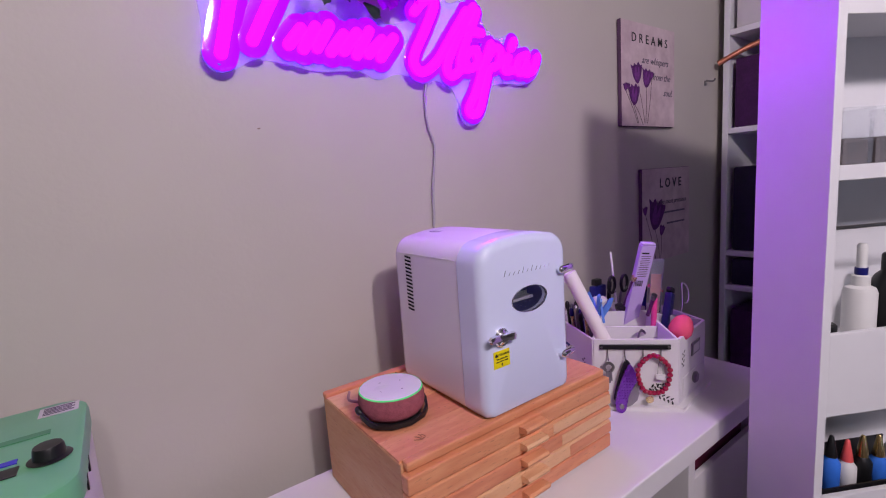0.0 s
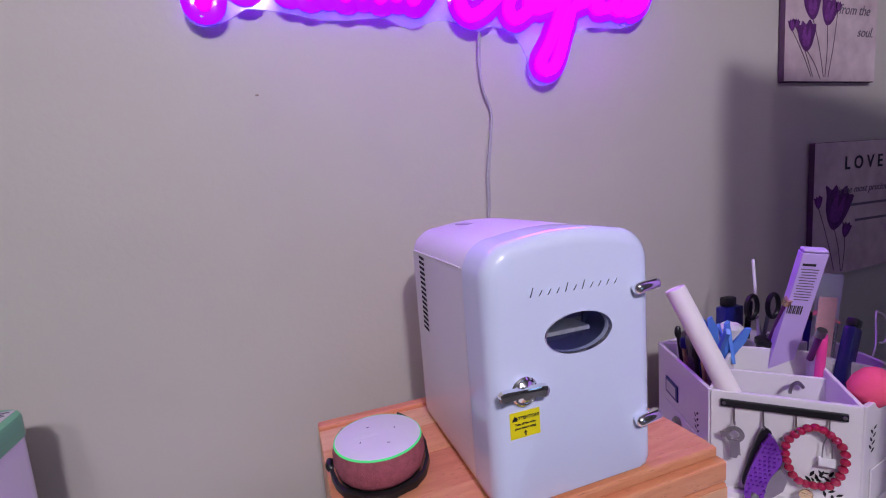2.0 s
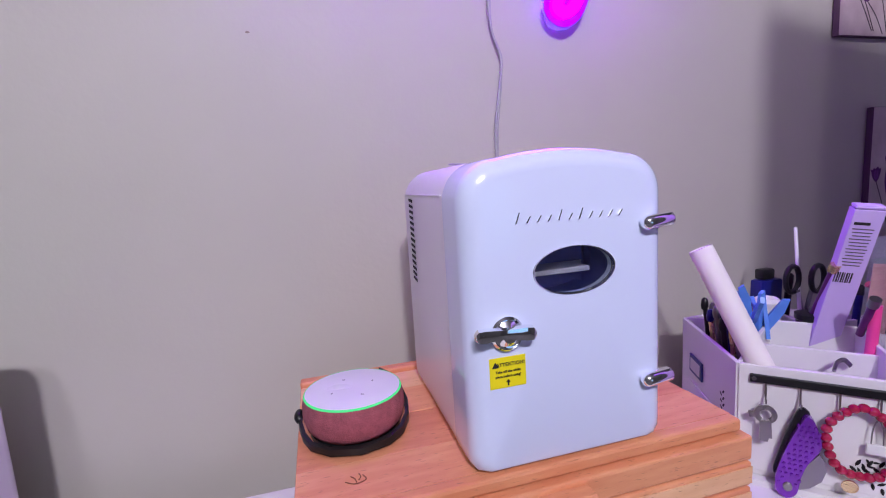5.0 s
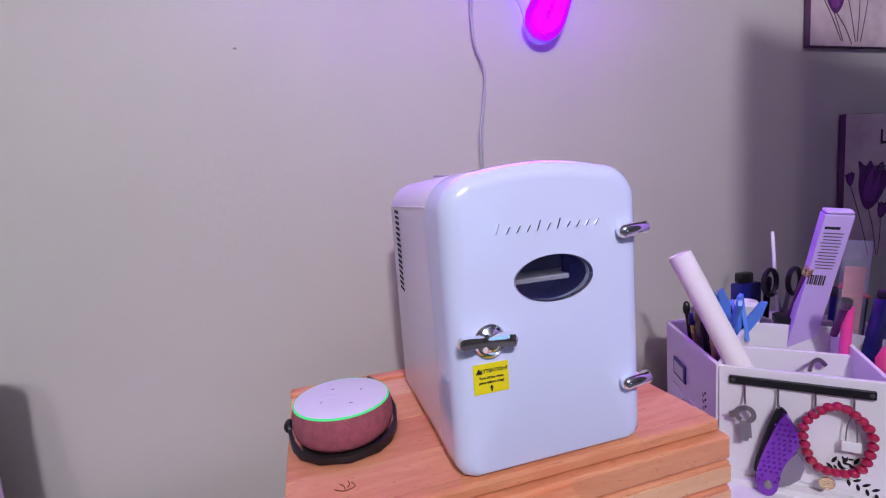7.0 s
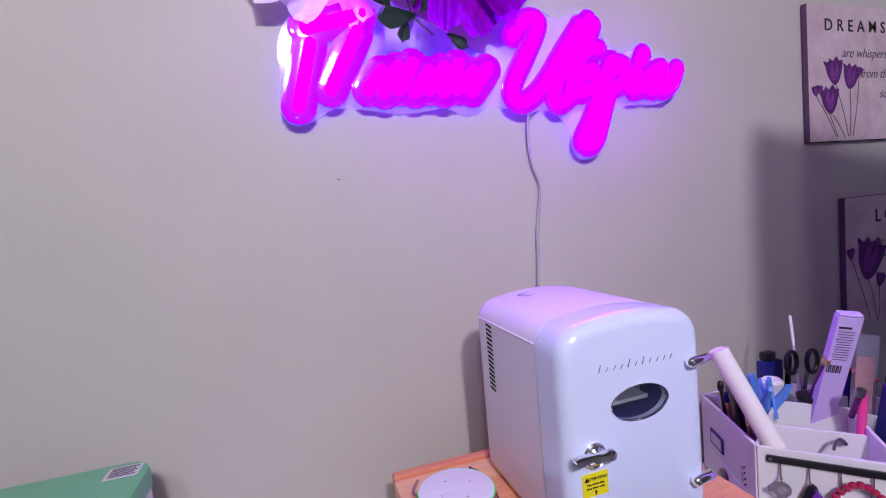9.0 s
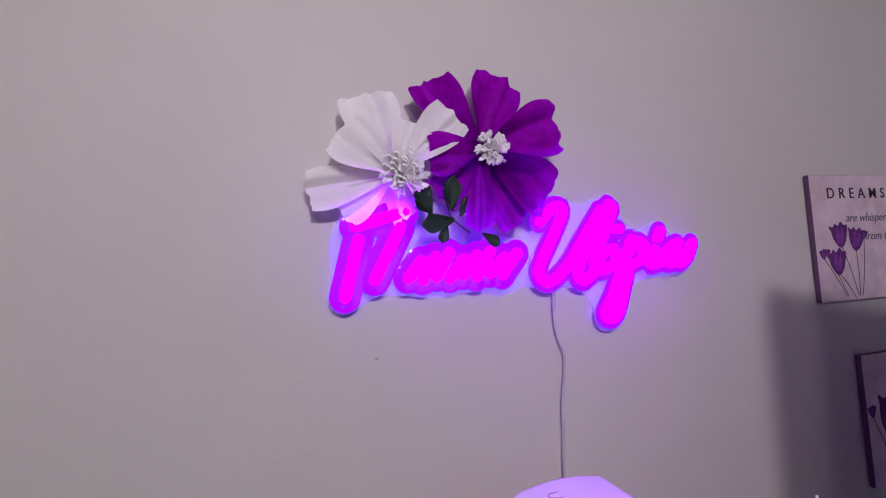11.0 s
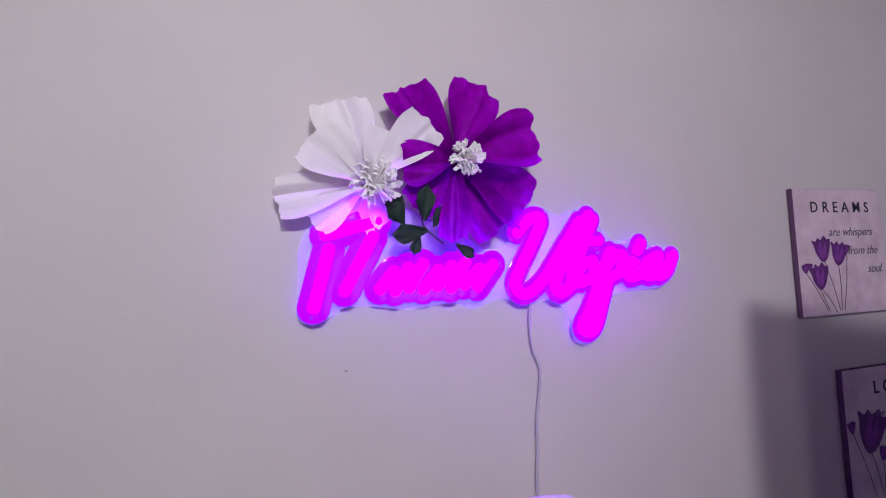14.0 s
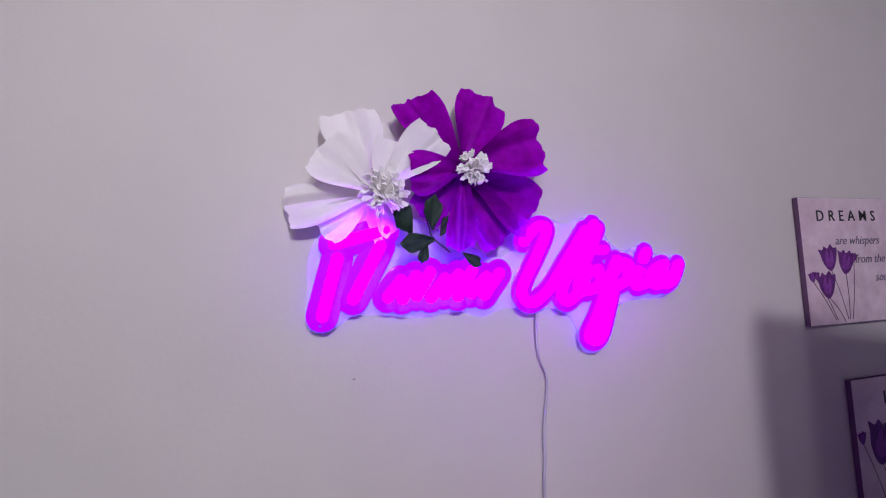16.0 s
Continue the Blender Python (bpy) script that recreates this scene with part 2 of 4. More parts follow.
def stroke(points, radius, flat=None):
    """A tube with rounded ends in the plane of a sign, from (x, z) pairs."""
    bm = along([(x, 0, z) for x, z in points], radius, 10, 6, flat)
    for x, z in (points[0], points[-1]):
        bmesh.ops.create_uvsphere(bm, u_segments=12, v_segments=8, radius=radius, matrix=Matrix.Translation((x, 0, z)) @ Matrix.Diagonal((1, flat or 1, 1, 1)))
    return bm


def slab(outline, y0, y1, bevel=0.0):
    """A flat plate with an outline in x and z."""
    bm = bmesh.new()
    a = [bm.verts.new((x, y0, z)) for x, z in outline]
    b = [bm.verts.new((x, y1, z)) for x, z in outline]
    n = len(outline)
    for i in range(n):
        bm.faces.new((a[i], a[(i + 1) % n], b[(i + 1) % n], b[i]))
    bmesh.ops.triangle_fill(bm, use_beauty=True, edges=[e for e in bm.edges if e.verts[0] in a and e.verts[1] in a])
    bmesh.ops.triangle_fill(bm, use_beauty=True, edges=[e for e in bm.edges if e.verts[0] in b and e.verts[1] in b])
    return bm


def smooth_loop(points, steps=5):
    out, k = [], len(points)
    pts = [Vector((x, z)) for x, z in points]
    for i in range(k):
        p0, p1, p2, p3 = pts[i - 1], pts[i], pts[(i + 1) % k], pts[(i + 2) % k]
        for j in range(steps):
            t = j / steps
            v = 0.5 * (2 * p1 + (p2 - p0) * t + (2 * p0 - 5 * p1 + 4 * p2 - p3) * t * t + (3 * p1 - p0 - 3 * p2 + p3) * t ** 3)
            out.append((v.x, v.y))
    return out


def writing(words, size, material, parent, m, name="lettering", align="CENTER", shear=0.0, depth=0.0004, width=1.0, bold=0.0):
    cu = bpy.data.curves.new(name, "FONT")
    cu.body, cu.size, cu.align_x, cu.extrude, cu.shear = words, size, align, depth, shear
    cu.resolution_u, cu.offset = 3, bold
    cu.space_character = width
    tmp = bpy.data.objects.new(name, cu)
    scene.collection.objects.link(tmp)
    bpy.context.view_layer.update()
    me = bpy.data.meshes.new_from_object(tmp)
    bpy.data.objects.remove(tmp)
    me.materials.clear()
    me.materials.append(material)
    ob = new(name, me)
    ob.parent = parent
    ob.matrix_basis = m
    return ob


UPRIGHT = pose(0, 0, 0, 90, 0, 0)


# ---- the room ----
def structure(name, bm, material, label, category):
    return tagged(part(name, bm, material, None), label, category, kind="structure")


structure("floor", box(-1.9, 2.25, -3.3, 0.1, -0.1, 0.0), CARPET, "carpeted floor of the craft room, darkened to limit bounce light", "floor")
structure("ceiling", box(-1.9, 2.25, -3.3, 0.1, 2.5, 2.6), DIM_CEIL, "plain ceiling of the room, darkened to hold back bounce light", "ceiling")
structure("wall_north", box(-1.9, 2.25, 0.0, 0.1, 0.0, 2.5), PAINT, "greige painted wall with light orange-peel texture", "wall")
# the other three walls are darkened to hold down bounce light
structure("wall_east", box(2.15, 2.25, -3.3, 0.0, 0.0, 2.5), LOW_BOUNCE_PAINT, "plain side wall behind the shelving, darkened against bounce light", "wall")
structure("wall_west", box(-1.9, -1.8, -3.3, 0.0, 0.0, 2.5), LOW_BOUNCE_PAINT, "plain side wall of the room, darkened against bounce light", "wall")
WX0, WX1, WZ0, WZ1 = 0.60, 1.50, 0.55, 1.55
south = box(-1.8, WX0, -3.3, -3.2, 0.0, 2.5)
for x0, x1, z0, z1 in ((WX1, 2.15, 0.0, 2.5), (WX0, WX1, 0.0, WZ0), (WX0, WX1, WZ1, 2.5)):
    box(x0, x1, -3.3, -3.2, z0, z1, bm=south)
structure("wall_south", south, LOW_BOUNCE_PAINT, "plain wall behind the viewer, darkened against bounce light", "wall")
window = thing("window_1", "white framed window with blue evening daylight", "window", kind="structure")
for x0, x1, z0, z1 in ((WX0, WX0 + 0.04, WZ0, WZ1), (WX1 - 0.04, WX1, WZ0, WZ1), (WX0 + 0.04, WX1 - 0.04, WZ0, WZ0 + 0.04), (WX0 + 0.04, WX1 - 0.04, WZ1 - 0.04, WZ1)):
    part("window_frame", box(x0, x1, -3.26, -3.197, z0, z1, 0.003), LAMINATE, window)
pane = part("pane", box(WX0 + 0.038, WX1 - 0.038, -3.245, -3.240, WZ0 + 0.038, WZ1 - 0.038), GLASS, window)
pane.visible_shadow = False
structure("backdrop", box(WX0 - 0.3, WX1 + 0.3, -3.40, -3.39, WZ0 - 0.3, WZ1 + 0.3), DUSK, "pale blue dusk outside the window", "sky")
chip = thing("paint_chip", "tiny dark chip in the painted wall", "mark", (0.03, 0.0, 1.339))
part("chip_face", slab([(-0.0028, -0.0006), (0.0005, -0.0014), (0.003, 0.0), (0.001, 0.0016), (-0.002, 0.001)], -0.0006, 0.0005), mat("chip_brown", (0.26, 0.20, 0.16), 0.8), chip)

peg = thing("wall_hook", "small grey metal hook on the wall beside the canvas", "hook", (1.625, 0.0, 1.520))
part("hook_plate", box(-0.006, 0.006, -0.004, 0.0, -0.009, 0.009, 0.0015), STEEL, peg)
part("hook_arm", along([(0, -0.005, 0.008), (0, -0.025, 0.002), (0, -0.032, 0.003), (0, -0.036, 0.010)], 0.0034, 10), STEEL, peg, smooth=True)

# ---- desk ----
DESK = 0.735
desk = thing("desk", "long white laminate craft desk standing against the wall", "desk", (0, 0, 0))
part("desktop", box(-0.75, 1.0, -0.454, -0.077, DESK - 0.042, DESK, 0.0025), LAMINATE, desk)
part("side_panel", box(0.64, 0.665, -0.425, -0.08, 0.0, DESK - 0.043, 0.001), LAMINATE, desk)
part("side_panel", box(-0.74, -0.715, -0.425, -0.08, 0.0, DESK - 0.043, 0.001), LAMINATE, desk)
part("side_panel", box(0.965, 0.99, -0.425, -0.08, 0.0, DESK - 0.043, 0.001), LAMINATE, desk)
part("shelf_board", box(0.666, 0.964, -0.42, -0.08, 0.40, 0.42, 0.001), LAMINATE, desk)
part("cupboard_door", box(0.667, 0.963, -0.424, -0.412, 0.02, 0.612, 0.001), LAMINATE, desk)
bin_ = thing("storage_bin", "dark crimson fabric bin on the shelf under the desk", "bin", (0.0, 0, 0))
part("bin_body", box(0.69, 0.94, -0.405, -0.12, 0.421, 0.645, 0.01), CRIMSON, bin_, smooth=True)

# ---- wooden drawer box ----
BX0, BX1, BY0, BY1, BZ = 0.055, 0.47, -0.363, -0.098, 0.884
chest = thing("wooden_drawer_box", "small natural beech drawer box with five shallow drawers on the desk", "drawer box")
part("side", box(BX0, BX0 + 0.012, BY0 + 0.012, BY1, DESK, BZ - 0.004, 0.0015), SIDE_WOOD, chest)
part("side", box(BX1 - 0.014, BX1 - 0.002, BY0 + 0.012, BY1, DESK, BZ - 0.004, 0.0015), SIDE_WOOD, chest)
part("back", box(BX0 + 0.012, BX1 - 0.014, BY1 - 0.01, BY1, DESK, BZ - 0.004), WOODS[0], chest)
part("bottom", box(BX0 + 0.012, BX1 - 0.014, BY0 + 0.02, BY1 - 0.01, DESK, DESK + 0.006), WOODS[0], chest)
for i, (a, b) in enumerate(((BY0 + 0.016, -0.292), (-0.2915, -0.222), (-0.2215, -0.160), (-0.1595, BY1 - 0.012))):
    part("top_board", box(BX0 + 0.001, BX1 - 0.003, a, b, BZ - 0.0115, BZ - 0.0005 - 0.0004 * (i % 2), 0.0006), WOODS[(0, 2, 0, 1)[i]], chest)
part("back_rail", box(BX0, BX1 - 0.002, BY1 - 0.0115, BY1 + 0.004, BZ - 0.006, BZ + 0.006, 0.003), WOODS[2], chest)
part("front_lip", box(BX0 + 0.004, BX1 - 0.004, BY0 + 0.002, BY0 + 0.016, BZ - 0.012, BZ + 0.0005, 0.003), WOODS[0], chest)
drawer_top = BZ - 0.0135
step = (drawer_top - DESK - 0.004) / 5
for i in range(5):
    z1 = drawer_top - i * step
    d = part("drawer_front", box(BX0 - 0.001, BX1 + 0.001, BY0 - 0.006, BY0 + 0.0115, z1 - step + 0.0018, z1, 0.0025), WOODS[(0, 0, 2, 1, 2)[i]], chest)
    hz = z1 - step * 0.40
    hb = loft([[(x, BY0 - 0.0062, hz + 0.006), (x, BY0 - 0.020, hz + 0.0065), (x, BY0 - 0.0225, hz + 0.003), (x, BY0 - 0.021, hz - 0.0015), (x, BY0 - 0.012, hz - 0.004), (x, BY0 - 0.0062, hz - 0.0055)] for x in (0.246, 0.292)])
    part("pull", hb, WOODS[(0, 1, 0, 1, 0)[i]], d)
    if i in (1, 2, 3):
        part("inlay_strip", box(0.30 + 0.02 * i, BX1 + 0.0005, BY0 - 0.0068, BY0 - 0.0058, z1 - step + 0.005, z1 - 0.0045), WOODS[(1, 1, 2)[i - 1]], d)
KNOT = mat("knot_brown", (0.22, 0.07, 0.035), 0.7)
for pts in ([(0.096, -0.320, BZ), (0.104, -0.325, BZ), (0.113, -0.322, BZ), (0.111, -0.315, BZ)], [(0.101, -0.314, BZ), (0.104, -0.318, BZ), (0.105, -0.323, BZ)], [(0.108, -0.312, BZ), (0.109, -0.317, BZ), (0.107, -0.321, BZ)]):
    part("knot", along(pts, 0.0005, 6), KNOT, chest)

# ---- mini fridge ----
FX0, FX1, FY0, FY1, FZ0, FZ1 = 0.197, 0.381, -0.358, -0.125, 0.8845, 1.147
FCX, FCZ = (FX0 + FX1) / 2, (FZ0 + FZ1) / 2


def fridge_ring(inset, y, n=72, centre=None, bulge=0.006, low=1.0):
    """A rounded upright rectangle, with a slightly arched top, seen from a point inside it; low below 1 keeps its foot fuller."""
    w, h0, h1 = (FX1 - FX0) / 2 - inset, FZ0 + low * inset, FZ1 - inset
    rt, rb = max(0.034 - inset, 0.004), max(0.012 - low * inset, 0.003)
    line = []
    for cx, cz, r, a0 in ((w - rt, h1 - rt - bulge, rt, 0), (-w + rt, h1 - rt - bulge, rt, 90), (-w + rb, h0 + rb, rb, 180), (w - rb, h0 + rb, rb, 270)):
        for k in range(13):
            a = radians(a0 + 90 * k / 12)
            line.append((cx + r * math.cos(a), cz + r * math.sin(a)))
        if a0 == 0:
            for k in range(1, 8):
                x = (w - rt) * (1 - k / 4)
                line.append((x, h1 - bulge + bulge * (1 - (x / (w - rt)) ** 2)))
    ox, oz = centre or (0.0, FCZ)
    full = sorted((math.atan2(z - oz, x - ox), x, z) for x, z in line)
    angles = [f[0] for f in full]
    out = []
    for q in range(n):
        a = -math.pi + 2 * math.pi * (q + 0.5) / n
        x = np.interp(a, angles, [f[1] for f in full], period=2 * math.pi)
        z = np.interp(a, angles, [f[2] for f in full], period=2 * math.pi)
        out.append(Vector((FCX + x, y, z)))
    return out


fridge = thing("mini_fridge", "small white retro mini fridge with chrome latch on the wooden box", "mini fridge")
N = 144
OV = (0.2915 - FCX, 1.0485)
body = [fridge_ring(0.010, FY1, N), fridge_ring(0.003, FY1 - 0.006, N), fridge_ring(0.001, FY1 - 0.014, N), fridge_ring(0.0006, -0.3055, N), fridge_ring(0.002, -0.3063, N)]
part("cabinet", loft(body, True, False), SHELL, fridge, smooth=True)
rings = [fridge_ring(0.002, -0.3064, N, OV), fridge_ring(0.0, -0.3072, N, OV)]
for k in range(0, 7):
    a = radians(90 * k / 6)
    rings.append(fridge_ring(0.016 * (1 - math.cos(a)), -0.342 - 0.016 * math.sin(a), N, OV, low=0.4))
oval = [(0.0365 * math.cos(-math.pi + 2 * math.pi * (q + 0.5) / N), 0.0195 * math.sin(-math.pi + 2 * math.pi * (q + 0.5) / N)) for q in range(N)]


def oval_ring(k, y):
    return [Vector((FCX + OV[0] + x * k, y, OV[1] + z * k)) for x, z in oval]


rings += [oval_ring(1.5, FY0 - 0.0004), oval_ring(1.03, FY0 - 0.0004), oval_ring(1.0, FY0 + 0.0015), oval_ring(1.0, FY0 + 0.009)]
door = part("door", loft(rings, False, False), ENAMEL, fridge, smooth=True)
part("window_rim", loft([oval_ring(k, y) for k, y in ((1.03, FY0 - 0.0006), (1.018, FY0 - 0.0014), (1.0, FY0 - 0.0012), (0.985, FY0 + 0.0008))], False, False), CHROME, door, smooth=True)
part("window_pane", loft([oval_ring(0.985, FY0 + 0.001), oval_ring(0.985, FY0 + 0.003)]), GLASS, door)
part("interior", loft([oval_ring(1.0, FY0 + 0.0092), oval_ring(1.25, FY0 + 0.0094), oval_ring(1.25, FY0 + 0.048), oval_ring(1.0, FY0 + 0.0485)], False, True), DARK, fridge)
part("inner_shelf", box(0.252, 0.3155, FY0 + 0.016, FY0 + 0.046, 1.0425, 1.0470, 0.001), SHELL, fridge)
part("inner_wall", box(0.316, 0.3185, FY0 + 0.030, FY0 + 0.046, 1.031, 1.066), CHROME, fridge)
# latch
lx, lz = 0.229, 1.0042
LEV, LX, LZ = 0.0035, -0.0045, 0.0022
latch = part("latch_base", lathe([(0.0138, 0), (0.0140, 0.003), (0.0122, 0.0050), (0.0112, 0.0040), (0.0095, 0.0050), (0.006, 0.0085)], 32, pose(lx, FY0 - 0.0005, lz, 90, 0, 0)), CHROME, door, smooth=True)
lever = []
for x, d, w in ((-0.0265, 0.0130, 0.003), (-0.0245, 0.0140, 0.0056), (-0.018, 0.0131, 0.0060), (-0.008, 0.0114, 0.0050), (0.0, 0.0105, 0.0046), (0.008, 0.011, 0.0052), (0.018, 0.012, 0.0066), (0.0245, 0.012, 0.0062), (0.027, 0.011, 0.003)):
    cx, cy, cz = lx + LX + 0.93 * x, FY0 - d + LEV, lz + LZ + (-0.07) * x
    lever.append([(cx, cy, cz + w), (cx, cy - 0.0040, cz + w * 0.78), (cx, cy - 0.0050, cz), (cx, cy - 0.0040, cz - w * 0.78), (cx, cy, cz - w), (cx, cy + 0.0025, cz)])
part("lever", loft(lever), CHROME, latch, smooth=True)
for hz in (1.081, 0.944):
    hinge = part("hinge", lathe([(0.0005, 0.0), (0.0035, 0.0008), (0.0056, 0.0032), (0.0062, 0.0065), (0.0061, 0.016), (0.0064, 0.027), (0.0058, 0.0285)], 28, pose(0.3515, FY0 - 0.0056, hz, 0, 84, 0)), CHROME, fridge, smooth=True)
    part("knob", lathe([(0.0046, -0.001), (0.0046, 0.003), (0.0038, 0.0052)], 20, pose(0.360, FY0, hz, 90, 0, 0)), CHROME, hinge, smooth=True)
    part("bracket", box(0.3735, 0.3785, -0.345, -0.300, hz - 0.008, hz + 0.011, 0.002), BLACK, hinge)
# nameplate as plain slanted bars
for i in range(11):
    x = 0.241 + i * 0.0092
    h = 0.0085 if i in (0, 4, 6) else 0.005
    part("nameplate_bar", loft([[(x - 0.0012 + dx, y, 1.0895), (x + 0.0000 + dx, y, 1.0895), (x + 0.0030 + dx, y, 1.0895 + h), (x + 0.0020 + dx, y, 1.0895 + h)] for dx, y in ((0, FY0 - 0.0004), (0, FY0 - 0.0018))]), CHROME, door)
# warning sticker
sticker = part("warning_sticker", box(0.2135, 0.2445, FY0 - 0.0009, FY0 - 0.0003, 0.9595, 0.9848), YELLOW, door, "yellow warning sticker")
for words, size, z, x in (("ATTENTION!", 0.0042, 0.9775, 0.2312), ("Take off the white", 0.0029, 0.9722, 0.229), ("piece before using!", 0.0029, 0.9683, 0.229)):
    writing(words, size, INK, sticker, pose(x, FY0 - 0.0012, z) @ UPRIGHT, "lettering")
part("warning_triangle", slab([(0.2155, 0.9768), (0.2212, 0.9768), (0.21835, 0.9818)], FY0 - 0.0014, FY0 - 0.0009), INK, sticker)
part("arrow", slab([(0.2283, 0.9612), (0.2295, 0.9612), (0.2295, 0.9640), (0.2306, 0.9640), (0.2289, 0.9664), (0.2272, 0.9640), (0.2283, 0.9640)], FY0 - 0.0014, FY0 - 0.0009), INK, sticker)
# side vents and carrying handle
VENT_DARK = mat("vent_dark", (0.006, 0.006, 0.008), 0.95, vary=0.0)
for i in range(15):
    z = 1.1100 - i * 0.0064
    part("vent_slot", loft([[(x, -0.164, z), (x, -0.164, z - 0.0030), (x, -0.182, z - 0.0046), (x, -0.182, z - 0.0016)] for x in (FX0 + 0.0003, FX0 + 0.0022)]), VENT_DARK, fridge)
part("side_seam", box(FX0 + 0.0002, FX0 + 0.002, -0.300, -0.138, 1.1135, 1.1143), SHELL, fridge)
part("carry_handle", along([(0.305, -0.170, 1.1425), (0.255, -0.170, 1.145), (0.245, -0.178, 1.1455), (0.255, -0.186, 1.1450), (0.305, -0.186, 1.1425)], 0.0009, 8), mat("handle_groove", (0.34, 0.30, 0.40), 0.4), fridge, smooth=True)

# ---- smart speaker ----
speaker = thing("smart_speaker", "round rose fabric smart speaker with glowing green ring", "smart speaker", (0.113, -0.2335, BZ))
part("fabric_body", lathe([(0.037, 0.005), (0.0430, 0.0065), (0.0480, 0.013), (0.0505, 0.023), (0.0502, 0.033), (0.0484, 0.0412)], 64), FABRIC, speaker, smooth=True)
part("light_ring", lathe([(0.0484, 0.0412), (0.0480, 0.0424), (0.0474, 0.0430), (0.0469, 0.0429)], 64, cap=False), RING, speaker, smooth=True)
top = part("top_disc", lathe([(0.0469, 0.0429), (0.0460, 0.0432), (0.02, 0.0434), (0.002, 0.0434)], 64), DISC, speaker, smooth=True)
for a in (20, 110, 200, 290):
    part("button_mark", box(-0.0016, 0.0016, -0.0005, 0.0005, 0.0435, 0.0438, m=pose(0.022 * math.cos(radians(a)), 0.022 * math.sin(radians(a)), 0, 0, 0, a + 50)), GREY_INK, top)
# pale patch laid on the disc, a reflection put in as colour
part("reflection_patch", slab(smooth_loop([(-0.026, -0.002), (-0.018, 0.006), (-0.006, 0.003), (0.0, -0.004), (-0.012, -0.006)], 4), 0.0, 0.0002), mat("pale_reflection", (0.80, 0.79, 0.84), 0.25, vary=0.06, scale=90), top).matrix_basis = pose(0, 0.006, 0.0436, -90, 0, 0)
part("foot", lathe([(0.040, 0.0), (0.0445, 0.0015), (0.0435, 0.005), (0.036, 0.0055)], 48), BLACK, speaker, smooth=True)


def strap_ring(a, low, high):
    """A cross-section of the flat black holder at one bearing round the speaker."""
    c, q = math.cos(radians(a)), math.sin(radians(a))
    return [((r * c), (r * q), z) for r, z in ((0.0512, low), (0.0545, low + 0.001), (0.0550, (low + high) / 2), (0.0545, high - 0.001), (0.0512, high))]


sweep = [(52, 0.037, 0.043), (40, 0.030, 0.040), (20, 0.020, 0.031), (0, 0.011, 0.023), (-20, 0.005, 0.016), (-40, 0.0015, 0.012), (-60, 0.0005, 0.010), (-90, 0.0005, 0.009), (-120, 0.0005, 0.009), (-145, 0.001, 0.010), (-160, 0.004, 0.014), (-172, 0.008, 0.019), (-180, 0.013, 0.023)]
holder = part("holder_band", loft([strap_ring(*k) for k in sweep]), BLACK, speaker, "flat black plastic holder band", smooth=True)
part("band_tip", along([(-0.0525, 0.0, 0.018), (-0.0545, 0.003, 0.021), (-0.0530, 0.009, 0.022)], 0.0045, 10), BLACK, holder, smooth=True)
part("cable_tail", along([(-0.02, 0.046, 0.006), (-0.035, 0.055, 0.010), (-0.042, 0.066, 0.012), (-0.03, 0.09, 0.012)], 0.0022, 8), mat("mauve_cable", (0.35, 0.18, 0.19), 0.5), speaker, smooth=True)

# ---- neon sign ----
sign = thing("neon_sign", "glowing magenta script neon sign on clear acrylic backing on the wall", "neon sign", (0, -0.019, 0))
OUTLINE = [(-0.036, 1.538), (-0.016, 1.579), (0.035, 1.605), (0.088, 1.615), (0.142, 1.604), (0.209, 1.57), (0.255, 1.547), (0.287, 1.529), (0.342, 1.549), (0.347, 1.581), (0.384, 1.611), (0.437, 1.592), (0.472, 1.603), (0.51, 1.601),
           (0.532, 1.561), (0.571, 1.538), (0.618, 1.549), (0.65, 1.527), (0.698, 1.519), (0.703, 1.502), (0.664, 1.455), (0.576, 1.45), (0.537, 1.431), (0.516, 1.383), (0.492, 1.355), (0.465, 1.36), (0.457, 1.399), (0.433, 1.433),
           (0.393, 1.445), (0.367, 1.437), (0.335, 1.447), (0.298, 1.45), (0.256, 1.436), (0.215, 1.449), (0.14, 1.442), (0.082, 1.45), (0.031, 1.452), (0.006, 1.438), (-0.023, 1.427), (-0.04, 1.442), (-0.035, 1.494)]
loop_pts = smooth_loop(OUTLINE, 4)


def grown(points, by):
    """The same outline, moved outwards."""
    out = []
    for i, (x, z) in enumerate(points):
        d = (Vector(points[(i + 1) % len(points)]) - Vector(points[i - 1])).normalized()
        out.append((x - d.y * by, z + d.x * by))
    return out


backing = part("acrylic_backing", slab(grown(loop_pts, 0.006), -0.0025, 0.0025), ACRYLIC, sign, "clear acrylic backing")
backing.visible_shadow = False
